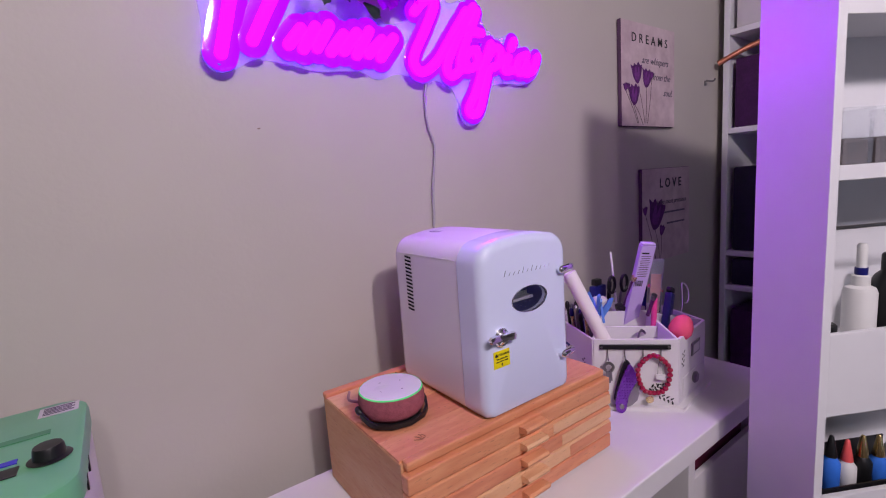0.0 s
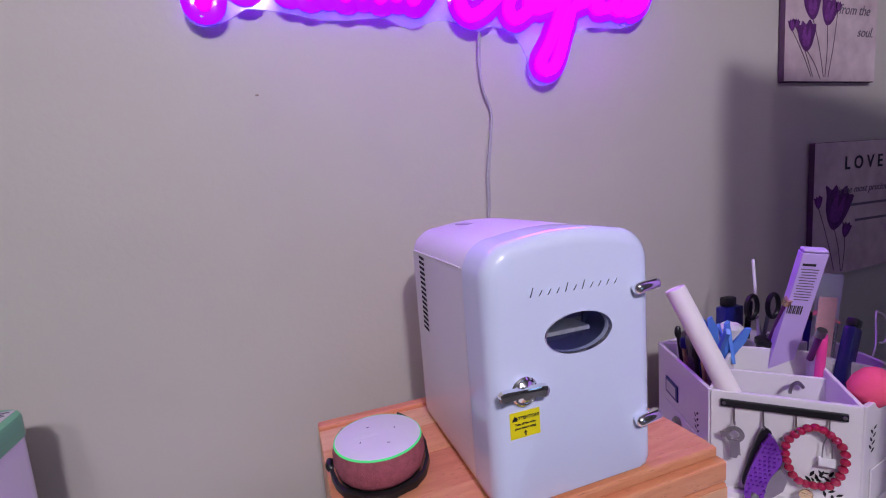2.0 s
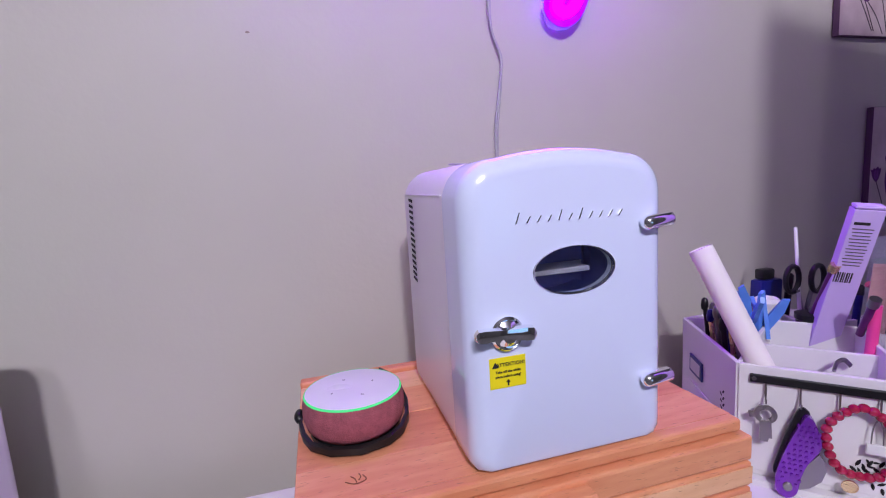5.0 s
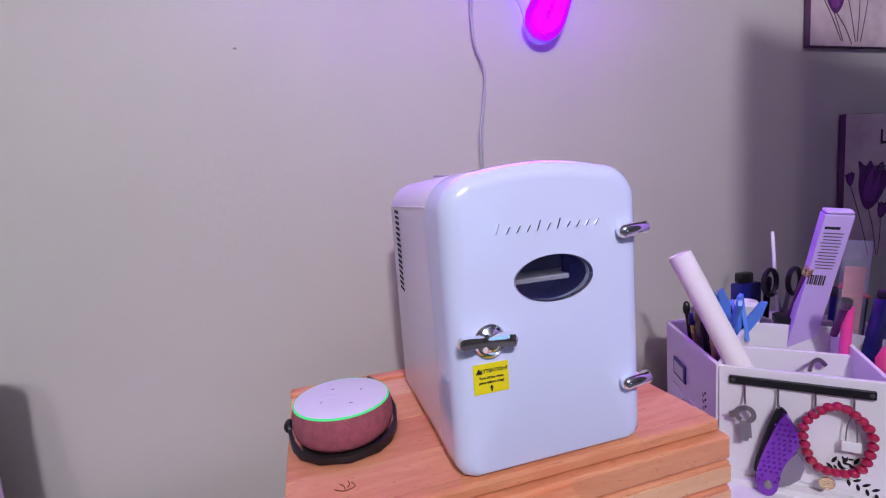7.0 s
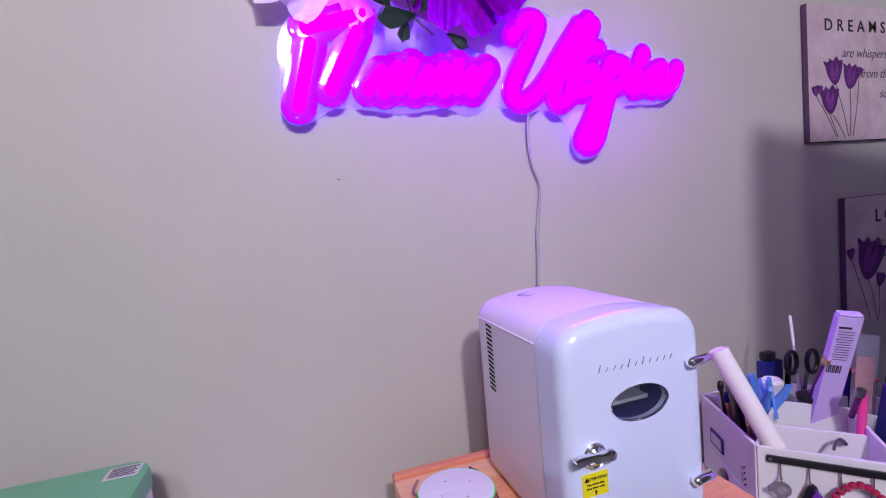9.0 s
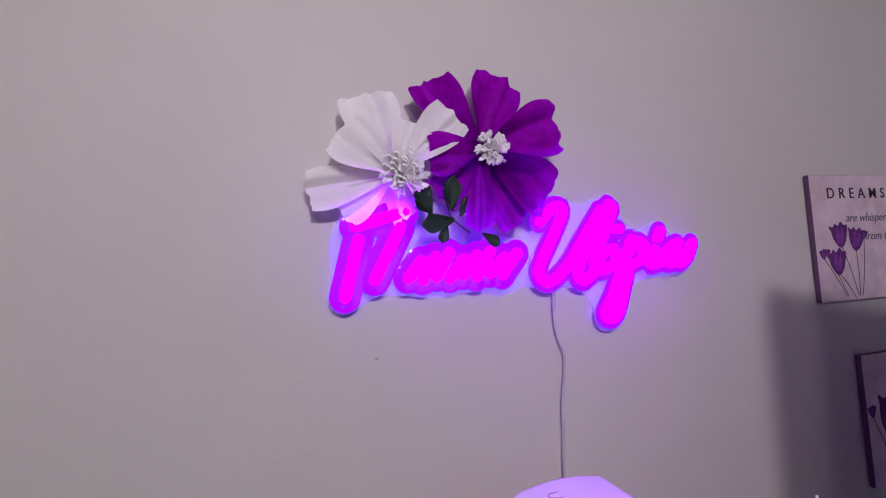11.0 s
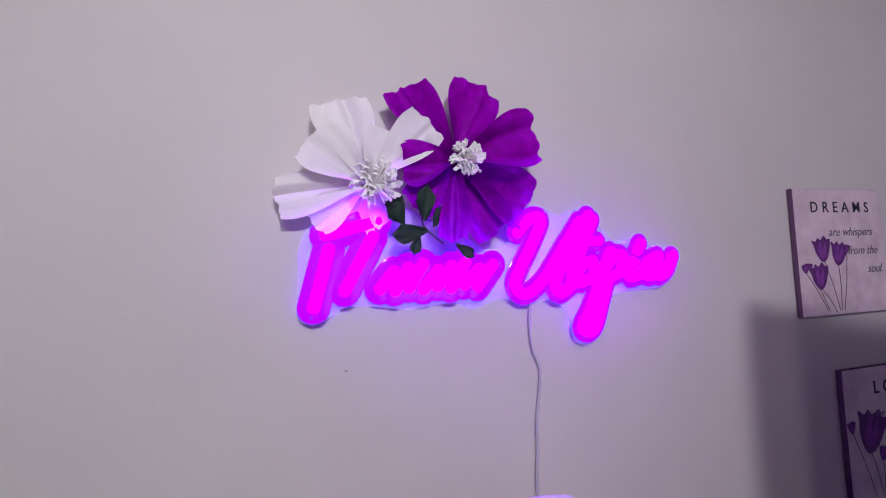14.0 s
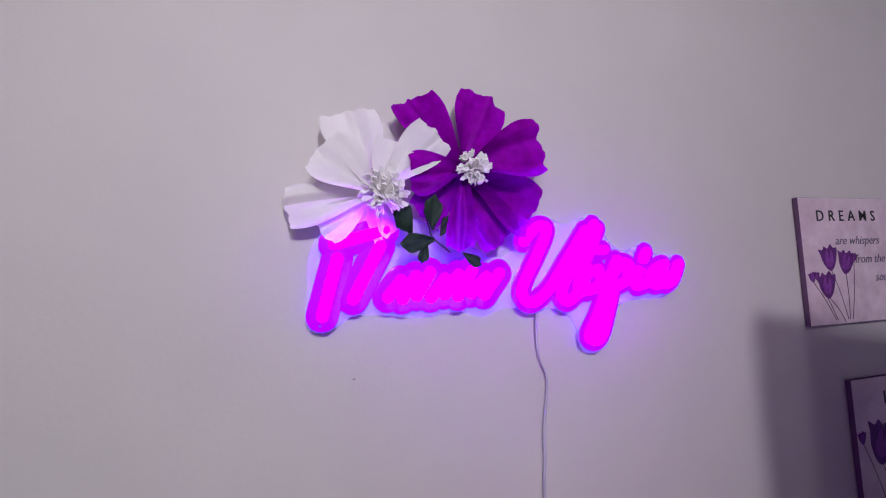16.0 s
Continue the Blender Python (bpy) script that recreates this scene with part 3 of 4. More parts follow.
SCRIPT = {
    "letter_u": [[(0.347, 1.565), (0.377, 1.593), (0.397, 1.587), (0.373, 1.539), (0.342, 1.487), (0.339, 1.463), (0.358, 1.451), (0.396, 1.477), (0.439, 1.532), (0.481, 1.586)], [(0.501, 1.597), (0.475, 1.562), (0.441, 1.508), (0.42, 1.467), (0.431, 1.449), (0.455, 1.463)]],
    "letter_t": [[(0.51, 1.589), (0.49, 1.548), (0.465, 1.501), (0.458, 1.472), (0.477, 1.467)], [(0.457, 1.549), (0.52, 1.546)]],
    "letter_o": [[(0.504, 1.509), (0.482, 1.502), (0.47, 1.482), (0.486, 1.47), (0.509, 1.484), (0.504, 1.509)]],
    "letter_p": [[(0.548, 1.526), (0.522, 1.474), (0.497, 1.421), (0.474, 1.383), (0.487, 1.371), (0.505, 1.384), (0.524, 1.432), (0.537, 1.468)], [(0.536, 1.496), (0.559, 1.519), (0.577, 1.513), (0.571, 1.487), (0.548, 1.476)]],
    "letter_i": [[(0.586, 1.491), (0.603, 1.505), (0.588, 1.474), (0.611, 1.475)], [(0.62, 1.54), (0.612, 1.525)]],
    "letter_a": [[(0.662, 1.514), (0.637, 1.504), (0.627, 1.482), (0.642, 1.472), (0.664, 1.497), (0.658, 1.472), (0.683, 1.483), (0.699, 1.513)]],
}
# the other word is kept as plain slanted bars
BARS = [(-0.020, 1.449, 0.006, 1.542), (0.002, 1.566, 0.086, 1.588), (0.030, 1.474, 0.078, 1.562)]
BARS += [(0.088 + 0.0250 * i, 1.474 - 0.004 * (i % 2), 0.112 + 0.0260 * i, 1.502 + 0.006 * (i % 3)) for i in range(8)]
strokes = [(k, q) for k, lines in SCRIPT.items() for q in lines] + [("neon_bar", [(a, b), (c, d)]) for a, b, c, d in BARS]
for k, q in strokes:
    ob = part(k, stroke(q, 0.0096 if k == "neon_bar" else 0.0090, 0.75), TUBE, sign, smooth=True)
    ob.location = (0, -0.010, 0)
    # flat emitting strip added for the tube's glow on the acrylic
    glow = part("glow_strip", stroke(q, 0.0265 if k == "neon_bar" else 0.0205, 0.05), HALO, ob, "violet tube glow built as a self-lit strip", smooth=True)
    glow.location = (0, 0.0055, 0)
for x, z in ((-0.012, 1.580), (-0.024, 1.434), (0.692, 1.512), (0.486, 1.364)):
    part("standoff_screw", lathe([(0.0035, -0.024), (0.0035, 0.004), (0.0025, 0.0055)], 16, pose(x, 0, z, 90, 0, 0)), CHROME, sign, smooth=True)
part("power_cord", along([(0.372, 0.005, 1.445), (0.370, 0.009, 1.386), (0.375, 0.011, 1.344), (0.3875, 0.011, 1.310), (0.384, 0.012, 1.269), (0.374, 0.011, 1.208), (0.373, 0.012, 1.157), (0.368, 0.011, 1.097), (0.37, 0.013, 0.92)], 0.0020, 10), CORD, sign, "thin clear power cord", smooth=True)
part("power_cord", along([(0.376, 0.005, 1.445), (0.374, 0.013, 1.386), (0.377, 0.014, 1.340), (0.3885, 0.014, 1.306), (0.387, 0.014, 1.269), (0.379, 0.014, 1.208), (0.377, 0.014, 1.157), (0.372, 0.014, 1.097), (0.374, 0.015, 0.92)], 0.0015, 8), CORD, sign, "thin clear power cord", smooth=True)


# ---- paper flowers ----
def petal(length, width, cup, ruffle, seed, tipcut=0.25, curl=0.0, broad=0.0, trough=0.35):
    """A crepe-paper petal that lies along x, with its face to z; broad ones end in a blunt, folded edge."""
    rnd = random.Random(seed)
    ph = [rnd.uniform(0, 6.28) for _ in range(5)]
    skew, crease = rnd.uniform(-0.35, 0.35), rnd.uniform(-0.45, 0.45)
    bm = bmesh.new()
    nu, nv = 18, 31
    grid = []
    for i in range(nu):
        u = i / (nu - 1)
        row = []
        for j in range(nv):
            v = 2 * j / (nv - 1) - 1
            rise = min(1.0, u * (1.25 - 0.15 * broad))
            w = width * (0.16 + 0.84 * math.sin(rise * math.pi / 2) ** (1.1 + 0.3 * broad)) * (1.0 if u < 0.75 else 1 - tipcut * ((u - 0.75) / 0.25) ** 2)
            corner = (0.10 - 0.06 * broad) * u * u * abs(v) ** 2.5
            reach = length * (u - corner + 0.05 * broad * skew * v * u ** 3 + (0.035 - 0.018 * broad) * u ** 3 * math.sin(5 * v + ph[0]) + 0.008 * u ** 4 * math.sin(13 * v + ph[3]) + 0.003 * u ** 6 * math.sin(31 * v + ph[4]))
            z = cup * (u ** 1.4) * length + trough * width * (v * v) * (0.6 - 0.5 * u) + curl * u ** 4 * length
            z += ruffle * u * (math.sin(3.0 * v + ph[1]) + 0.5 * math.sin(7 * v + ph[2] + 2 * u))
            z -= broad * 0.10 * width * u * max(0.0, 1 - abs(v - crease) * 3.0) + broad * 0.05 * width * u * max(0.0, 1 - abs(v + 0.7 * crease + 0.4) * 4.0)
            z += 0.035 * ruffle * math.sin(26 * v + ph[0]) * min(1.0, 2 * u)
            row.append(bm.verts.new((reach, 0.5 * w * v, z)))
        grid.append(row)
    for i in range(nu - 1):
        for j in range(nv - 1):
            bm.faces.new((grid[i][j], grid[i + 1][j], grid[i + 1][j + 1], grid[i][j + 1]))
    bmesh.ops.solidify(bm, geom=bm.faces[:], thickness=0.0006)
    return bm


def flower(name, label, centre, petals, material, stamen_at, stamen_r, seed, fold, trough):
    """Petals are (angle from the right, length, width, rise off the wall, curl)."""
    ob = thing(name, label, "paper flower", centre)
    for i, (ang, ln, wd, rise, curl, off) in enumerate(petals):
        p = part("petal", petal(ln, wd, rise, fold, seed + i, 0.10, curl, 1.0, trough), material, ob, smooth=True)
        p.matrix_basis = pose(0, off, 0, 90, 0, 0) @ pose(0, 0, 0, 0, 0, ang)
    rnd = random.Random(seed)
    for i in range(120):
        a, t = rnd.uniform(0, 6.283), rnd.uniform(0.1, 1.0) ** 0.6
        d = Vector((math.cos(a) * t, -1.15 + 0.7 * t, math.sin(a) * t)).normalized()
        tip = d * stamen_r * rnd.uniform(0.75, 1.1)
        side = d.cross(Vector((rnd.random(), rnd.random(), rnd.random()))).normalized() * 0.0036
        n = d.cross(side).normalized() * 0.0003
        bm = loft([[tip * 0.06 - side * 0.5 + k, tip * 0.06 + side * 0.5 + k, tip * 0.8 + side, tip + side * 0.7 + k * 4, tip * 0.96 - side + k * 4] for k in (-n, n)])
        part("stamen", bm, WHITE_PAPER, ob).location = stamen_at
    return ob


flower("white_paper_flower", "large white crepe-paper flower above the neon sign", (0.066, -0.054, 1.645),
       [(106, 0.150, 0.104, -0.10, 0.02, 0.0), (189, 0.142, 0.074, -0.12, 0.03, 0.004), (44, 0.148, 0.080, -0.02, 0.02, -0.026),
        (138, 0.112, 0.100, 0.04, 0.02, -0.008), (214, 0.104, 0.066, -0.12, 0.0, 0.008), (66, 0.090, 0.070, 0.10, 0.0, -0.018), (248, 0.080, 0.085, -0.20, 0.0, 0.020), (312, 0.070, 0.070, -0.15, 0.0, 0.014)],
       WHITE_PAPER, (0.010, -0.020, -0.004), 0.046, 11, 0.0020, 0.30)
flower("purple_paper_flower", "large deep purple crepe-paper flower above the neon sign", (0.214, -0.056, 1.684),
       [(120, 0.158, 0.092, -0.08, 0.02, 0.010), (68, 0.156, 0.100, -0.06, 0.03, -0.002), (19, 0.164, 0.108, 0.00, 0.03, -0.016), (334, 0.168, 0.112, -0.10, 0.04, 0.008), (302, 0.146, 0.090, -0.08, 0.03, -0.004),
        (264, 0.138, 0.056, 0.08, 0.0, -0.020), (186, 0.092, 0.080, 0.10, 0.0, -0.016), (228, 0.100, 0.070, -0.06, 0.0, 0.0)],
       PURPLE_PAPER, (0.014, -0.026, 0.0), 0.036, 40, 0.0080, 0.62)
sprig = thing("leaf_sprig", "small dark green artificial leaf sprig below the paper flowers", "leaf sprig", (0.150, -0.066, 1.590))
for dx, dz, ang, ln in ((-0.030, -0.016, 110, 0.060), (0.006, -0.008, 85, 0.058), (0.010, -0.024, 188, 0.060), (0.058, -0.048, 325, 0.038), (-0.004, -0.030, 252, 0.036), (-0.028, -0.012, 142, 0.036), (0.020, -0.018, 60, 0.040)):
    lf = part("leaf", petal(ln, ln * 0.55, 0.15, 0.001, int(ln * 5000), 0.85), LEAF, sprig, smooth=True)
    lf.matrix_basis = pose(dx, -0.01, dz, 90, 0, 0) @ pose(0, 0, 0, 0, 0, ang)
part("stem", along([(0.0, 0.01, 0.03), (0.004, 0.0, 0.0), (0.01, -0.002, -0.02), (0.04, 0.0, -0.045)], 0.0016, 8), LEAF, sprig)


# ---- canvas prints ----
def tulip(parent, x, z, s, lean, stem_to, y):
    """A printed tulip head with its stem, flat on the canvas."""
    c, q = math.cos(radians(lean)), math.sin(radians(lean))
    pts = [(-0.24, -0.02), (-0.46, 0.35), (-0.52, 0.72), (-0.62, 0.98), (-0.34, 0.90), (-0.20, 1.06), (0.0, 0.92), (0.24, 1.10), (0.40, 0.90), (0.62, 0.88), (0.50, 0.45), (0.28, 0.04), (0.0, -0.15)]
    part("tulip_print", slab([(x + s * (a * c + b * q), z + s * (b * c - a * q)) for a, b in smooth_loop(pts, 3)], y, y - 0.0003), TULIP, parent)
    heart = [(-0.20, 0.10), (-0.26, 0.50), (-0.05, 0.90), (0.02, 0.45), (0.24, 0.85), (0.26, 0.40), (0.10, 0.08)]
    part("petal_print", slab([(x + s * (a * c + b * q), z + s * (b * c - a * q)) for a, b in smooth_loop(heart, 3)], y - 0.0003, y - 0.0005), TULIP_LIGHT, parent)
    part("stem_print", along([(x, y, z - 0.1 * s), ((x + stem_to[0]) / 2 + 0.003, y, (z + stem_to[1]) / 2), (stem_to[0], y, stem_to[1])], 0.0012, 6, 5, 0.2), STEM, parent)


def canvas(name, label, x, z, w, h):
    ob = thing(name, label, "canvas print", (x, -0.002, z), group="canvas prints on the wall")
    part("canvas_wrap", box(0, w, -0.0125, 0.0, 0, h, 0.002), CANVAS_EDGE, ob)
    part("print_face", box(0.001, w - 0.001, -0.0132, -0.0126, 0.001, h - 0.001), CANVAS, ob)
    return ob


FY = -0.0136
dreams = canvas("canvas_print", "square canvas print with purple tulips and the word dreams", 1.073, 1.357, 0.305, 0.305)
writing("DREAMS", 0.037, INK, dreams, pose(0.156, FY, 0.248) @ UPRIGHT, width=1.72, bold=0.0003)
for words, z, x in (("are whispers", 0.190, 0.185), ("from the", 0.144, 0.222), ("soul.", 0.098, 0.262)):
    writing(words, 0.030, GREY_INK, dreams, pose(x, FY, z) @ UPRIGHT, shear=0.35)
for a in ((0.085, 0.135, 0.050, -8, (0.125, 0.01)), (0.133, 0.125, 0.048, 10, (0.130, 0.01)), (0.068, 0.070, 0.052, -5, (0.115, 0.005)), (0.022, 0.105, 0.020, -10, (0.085, 0.01)), (0.165, 0.150, 0.018, 8, (0.14, 0.01)), (0.034, 0.110, 0.016, 5, (0.09, 0.01))):
    tulip(dreams, *a, FY)
love = canvas("canvas_print", "square canvas print with purple tulips and the word love", 1.180, 0.915, 0.305, 0.310)
writing("LOVE", 0.042, INK, love, pose(0.175, FY, 0.246) @ UPRIGHT, width=1.65, bold=0.0007)
writing("is the most precious", 0.024, GREY_INK, love, pose(0.180, FY, 0.190) @ UPRIGHT, shear=0.35)
for z, x0, x1 in ((0.158, 0.13, 0.27), (0.120, 0.15, 0.27)):
    part("illegible_line", box(x0, x1, FY - 0.0003, FY, z, z + 0.006), GREY_INK, love)
for a in ((0.075, 0.120, 0.085, 12, (0.105, 0.005)), (0.018, 0.165, 0.024, -8, (0.08, 0.01)), (0.115, 0.09, 0.03, 15, (0.11, 0.005))):
    tulip(love, *a, FY)


# ---- hexagonal desk organiser ----
OC, OR = Vector((0.733, -0.212, DESK)), 0.170
organiser = thing("desk_organiser", "white hexagonal rotating desk organiser with metal label holders", "desk organiser", OC)


CORNERS = [Vector((-0.160, -0.048)), Vector((-0.046, -0.170)), Vector((0.108, -0.150)), Vector((0.168, 0.000)), Vector((0.080, 0.122)), Vector((-0.078, 0.126))]


def hexagon(r, z):
    return [(c.x * r / OR, c.y * r / OR, z) for c in CORNERS]


def face_pose(k):
    """A frame on one side board: x to the right as seen from outside, -y outwards."""
    p, q = CORNERS[k], CORNERS[(k + 1) % 6]
    return pose((p.x + q.x) / 2, (p.y + q.y) / 2, 0, 0, 0, math.degrees(math.atan2(q.y - p.y, q.x - p.x)))


def panel_to(name, p, q, z0, zp, zq, thick=0.005):
    """An upright board from p to q whose top edge may slope."""
    p, q = Vector((*p, 0)), Vector((*q, 0))
    n = (q - p).normalized().cross(Vector((0, 0, 1))) * thick / 2
    bm = loft([[p + s * n + Vector((0, 0, z0)), q + s * n + Vector((0, 0, z0)), q + s * n + Vector((0, 0, zq)), p + s * n + Vector((0, 0, zp))] for s in (-1, 1)])
    bmesh.ops.bevel(bm, geom=bm.edges[:], offset=0.0008, segments=1, affect="EDGES")
    return part(name, bm, LAMINATE, organiser)


part("base_plate", loft([hexagon(OR + 0.012, 0.0), hexagon(OR + 0.012, 0.008)]), LAMINATE, organiser)
part("floor_plate", loft([hexagon(OR - 0.002, 0.0085), hexagon(OR - 0.002, 0.014)]), LAMINATE, organiser)
for k in range(6):
    half = (CORNERS[(k + 1) % 6] - CORNERS[k]).length / 2
    pn = part("side_board", box(-half + 0.002, half - 0.002, 0.0, 0.006, 0.0145, 0.150, 0.001), LAMINATE, organiser)
    pn.matrix_basis = face_pose(k)
    if k == 0:
        front_board = pn
    if k == 5:
        left_board = pn
    if k == 1:
        right_board = pn
hexv = [Vector(v[:2]) for v in hexagon(OR - 0.006, 0)]
inner = [Vector((-0.036, 0.012)), Vector((0.030, -0.056))]
panel_to("divider", inner[0], hexv[0], 0.0145, 0.171, 0.151)
panel_to("divider", inner[1], hexv[1], 0.0145, 0.171, 0.151)
panel_to("divider", inner[0], inner[1], 0.0145, 0.171, 0.171)
mid = [inner[0].lerp(hexv[0], 0.42), inner[1].lerp(hexv[1], 0.42)]
panel_to("divider", mid[0], mid[1], 0.0145, 0.152, 0.152)
for k in (2, 3, 4, 5):
    panel_to("divider", (inner[1] if k == 2 else inner[0] if k == 5 else Vector((0.0, -0.02))) * 0.9, hexv[k], 0.0145, 0.168, 0.151)
# fittings on the boards
for bd, x, z in ((left_board, -0.030, 0.092), (right_board, 0.012, 0.108)):
    part("label_holder", box(-0.024, 0.024, -0.003, -0.0002, -0.014, 0.014, 0.001, m=pose(x, 0, z)), STEEL if bd is right_board else NAVY, bd, "metal label holder")
    part("label_card", box(-0.018, 0.018, -0.0036, -0.0031, -0.009, 0.009, m=pose(x, 0, z)), LABEL, bd)
    part("drawer_front", box(-0.060, 0.060, -0.0022, -0.0002, 0.018, 0.062, 0.0008), LAMINATE, bd)
    part("drawer_knob", lathe([(0.011, 0.0), (0.013, 0.004), (0.009, 0.008)], 20, pose(0.0, -0.0022, 0.045, 90, 0, 0)), STEEL, bd, "round metal knob", smooth=True)


def leaf_decal(board, x, z, s, turn):
    bm = bmesh.new()
    for i in range(7):
        a = radians(turn + (55 if i % 2 else -55))
        px, pz = x + s * i * math.cos(radians(turn)) * 0.5, z + s * i * math.sin(radians(turn)) * 0.5
        vs = [bm.verts.new((px + s * (u * math.cos(a) - v * math.sin(a)), -0.0004, pz + s * (u * math.sin(a) + v * math.cos(a)))) for u, v in ((0, 0), (0.25, 0.17), (0.6, 0.19), (0.85, 0.09), (1.0, 0.0), (0.85, -0.09), (0.6, -0.19), (0.25, -0.17))]
        bm.faces.new(vs)
    bmesh.ops.solidify(bm, geom=bm.faces[:], thickness=0.0003)
    part("leaf_decal", bm, INK, board, "printed black leaf spray")


leaf_decal(front_board, 0.026, 0.046, 0.010, 8)
leaf_decal(front_board, 0.046, 0.030, 0.009, -25)
leaf_decal(front_board, 0.034, 0.036, 0.007, 60)
leaf_decal(left_board, 0.060, 0.066, 0.009, 95)
leaf_decal(right_board, -0.060, 0.085, 0.010, 80)
rail = part("hook_rail", box(-0.070, 0.067, -0.0045, -0.0003, 0.1300, 0.1400, 0.001), BLACK, front_board, "black metal hook rail")
for x in (-0.066, 0.063):
    part("screw", lathe([(0.0026, 0), (0.002, 0.0012)], 12, pose(x, -0.0045, 0.1350, 90, 0, 0)), STEEL, rail)
HOOKS = (-0.054, -0.021, 0.014, 0.048)
for x in HOOKS:
    part("hook", along([(x, -0.004, 0.130), (x, -0.0045, 0.118), (x, -0.007, 0.110), (x, -0.012, 0.109), (x, -0.014, 0.114)], 0.0011, 8), STEEL, rail, smooth=True)
FACE = Matrix.Translation(OC) @ face_pose(0)


def hung(name, label, category, x, z, out):
    ob = thing(name, label, category)
    ob.matrix_basis = FACE @ pose(x, -out, z)
    return ob


key = hung("metal_key", "flat grey metal wrench key hanging from the hook rail", "key", -0.054, 0.110, 0.011)
o_ = [(0.0095 * math.cos(radians(a)), -0.012 + 0.0095 * math.sin(radians(a))) for a in range(-60, 241, 12)]
i_ = [(0.0048 * math.cos(radians(a)), -0.012 + 0.0048 * math.sin(radians(a))) for a in range(-60, 241, 12)]
part("key_head", loft([[(x, 0, z) for x, z in o_ + i_[::-1]], [(x, -0.0018, z) for x, z in o_ + i_[::-1]]]), STEEL, key)
part("key_shaft", slab([(-0.0048, -0.019), (0.0048, -0.019), (0.006, -0.036), (0.0035, -0.036), (0.0025, -0.040), (-0.004, -0.040), (-0.0045, -0.030)], -0.0018, 0.0), STEEL, key)
key.scale = (1.22, 1.0, 1.22)
part("key_ear", slab([(-0.008, -0.010), (-0.014, -0.011), (-0.013, -0.017), (-0.007, -0.016)], -0.0017, 0.0), STEEL, key)
knife = hung("folding_tool", "metallic purple folding pocket tool with dimpled handle hanging by its loop", "pocket tool", -0.020, 0.112, 0.012)
outline = smooth_loop([(0.005, -0.008), (0.014, -0.014), (0.022, -0.036), (0.020, -0.048), (0.008, -0.066), (0.001, -0.084), (-0.003, -0.105), (-0.014, -0.113), (-0.025, -0.108), (-0.029, -0.095), (-0.026, -0.077), (-0.019, -0.055), (-0.010, -0.033), (-0.002, -0.018)], 3)
knife.matrix_basis = knife.matrix_basis @ Matrix.Diagonal((0.80, 1, 0.99, 1))
knife_handle = part("handle", slab(outline, -0.009, 0.0), PURPLE, knife)
part("black_liner", slab(smooth_loop([(0.002, -0.002), (-0.006, -0.008), (-0.016, -0.032), (-0.025, -0.062), (-0.031, -0.085), (-0.026, -0.088), (-0.018, -0.055), (-0.004, -0.022), (0.010, -0.010)], 3), 0.0005, 0.004), BLACK, knife)
part("blade", slab([(0.021, -0.052), (0.027, -0.060), (0.030, -0.070), (0.025, -0.085), (0.012, -0.096), (0.0, -0.101), (-0.002, -0.092), (0.008, -0.068)], -0.006, -0.003), STEEL, knife, "grey steel blade")
part("pivot", lathe([(0.0055, 0), (0.0058, 0.001), (0.004, 0.002)], 16, pose(-0.014, -0.009, -0.098, 90, 0, 0)), STEEL, knife_handle)
for i in range(13):
    z = -0.020 - i * 0.0062
    mid_x = np.interp(-z, (0.018, 0.036, 0.055, 0.075, 0.095), (0.006, 0.008, -0.002, -0.011, -0.014))
    for j in range(4):
        x = mid_x + (j - 1.5) * 0.0066 + (i % 2) * 0.0033 - 0.001
        if z > -0.088 or j in (0, 3):
            part("dimple", lathe([(0.0023, 0), (0.0019, 0.0011), (0.0008, 0.0015)], 8, pose(x, -0.009, z, 90, 0, 0)), PURPLE, knife_handle, smooth=True)
bracelet = hung("bead_bracelet", "red glass bead bracelet with gold coin charm on two hooks", "bracelet", 0.033, 0.079, 0.010)
for i in range(24):
    a = 2 * math.pi * i / 24
    wob = 1 + 0.03 * math.sin(5 * a)
    bm = bmesh.new()
    bmesh.ops.create_uvsphere(bm, u_segments=14, v_segments=10, radius=0.0057)
    q = part("bead", bm, BEAD, bracelet, smooth=True)
    q.matrix_basis = pose(0.0305 * wob * math.cos(a), 0, 0.040 * wob * math.sin(a)) @ Matrix.Diagonal((1.0, 0.95, 0.9, 1))
part("coin_charm", lathe([(0.0072, -0.001), (0.0078, 0.0), (0.0072, 0.001), (0.005, 0.0007), (0.002, 0.0011)], 24, pose(-0.008, -0.003, -0.052, 90, 0, 0)), GOLD, bracelet, "hammered gold coin", smooth=True)
clip = hung("binder_clip", "small white binder clip hanging inside the bracelet", "binder clip", 0.046, 0.108, 0.006)
part("clip_body", box(-0.009, 0.009, -0.004, 0.0, -0.040, -0.028, 0.001), MILK, clip)
part("wire_loop", along([(-0.005, -0.002, -0.028), (-0.004, -0.002, -0.010), (0.0, -0.002, 0.0), (0.004, -0.002, -0.010), (0.005, -0.002, -0.028)], 0.0007, 6), STEEL, clip)


# ---- things standing in the organiser ----
def rod(name, label, category, p, q, r, material, caps=()):
    ob = thing(name, label, category)
    part("shaft", along([p, q], r, 16), material, ob, smooth=True)
    d = (Vector(q) - Vector(p)).normalized()
    for nm, f0, f1, rr, mt in caps:
        part(nm, along([Vector(q) + d * f0, Vector(q) + d * f1], rr, 16), mt, ob, smooth=True)
    return ob


tube = thing("foam_tube", "pale cream hollow foam tube leaning out of the organiser", "tube")
p, q = Vector((0.632, -0.302, 0.780)), Vector((0.556, -0.219, 1.024))
m = look(q, p)
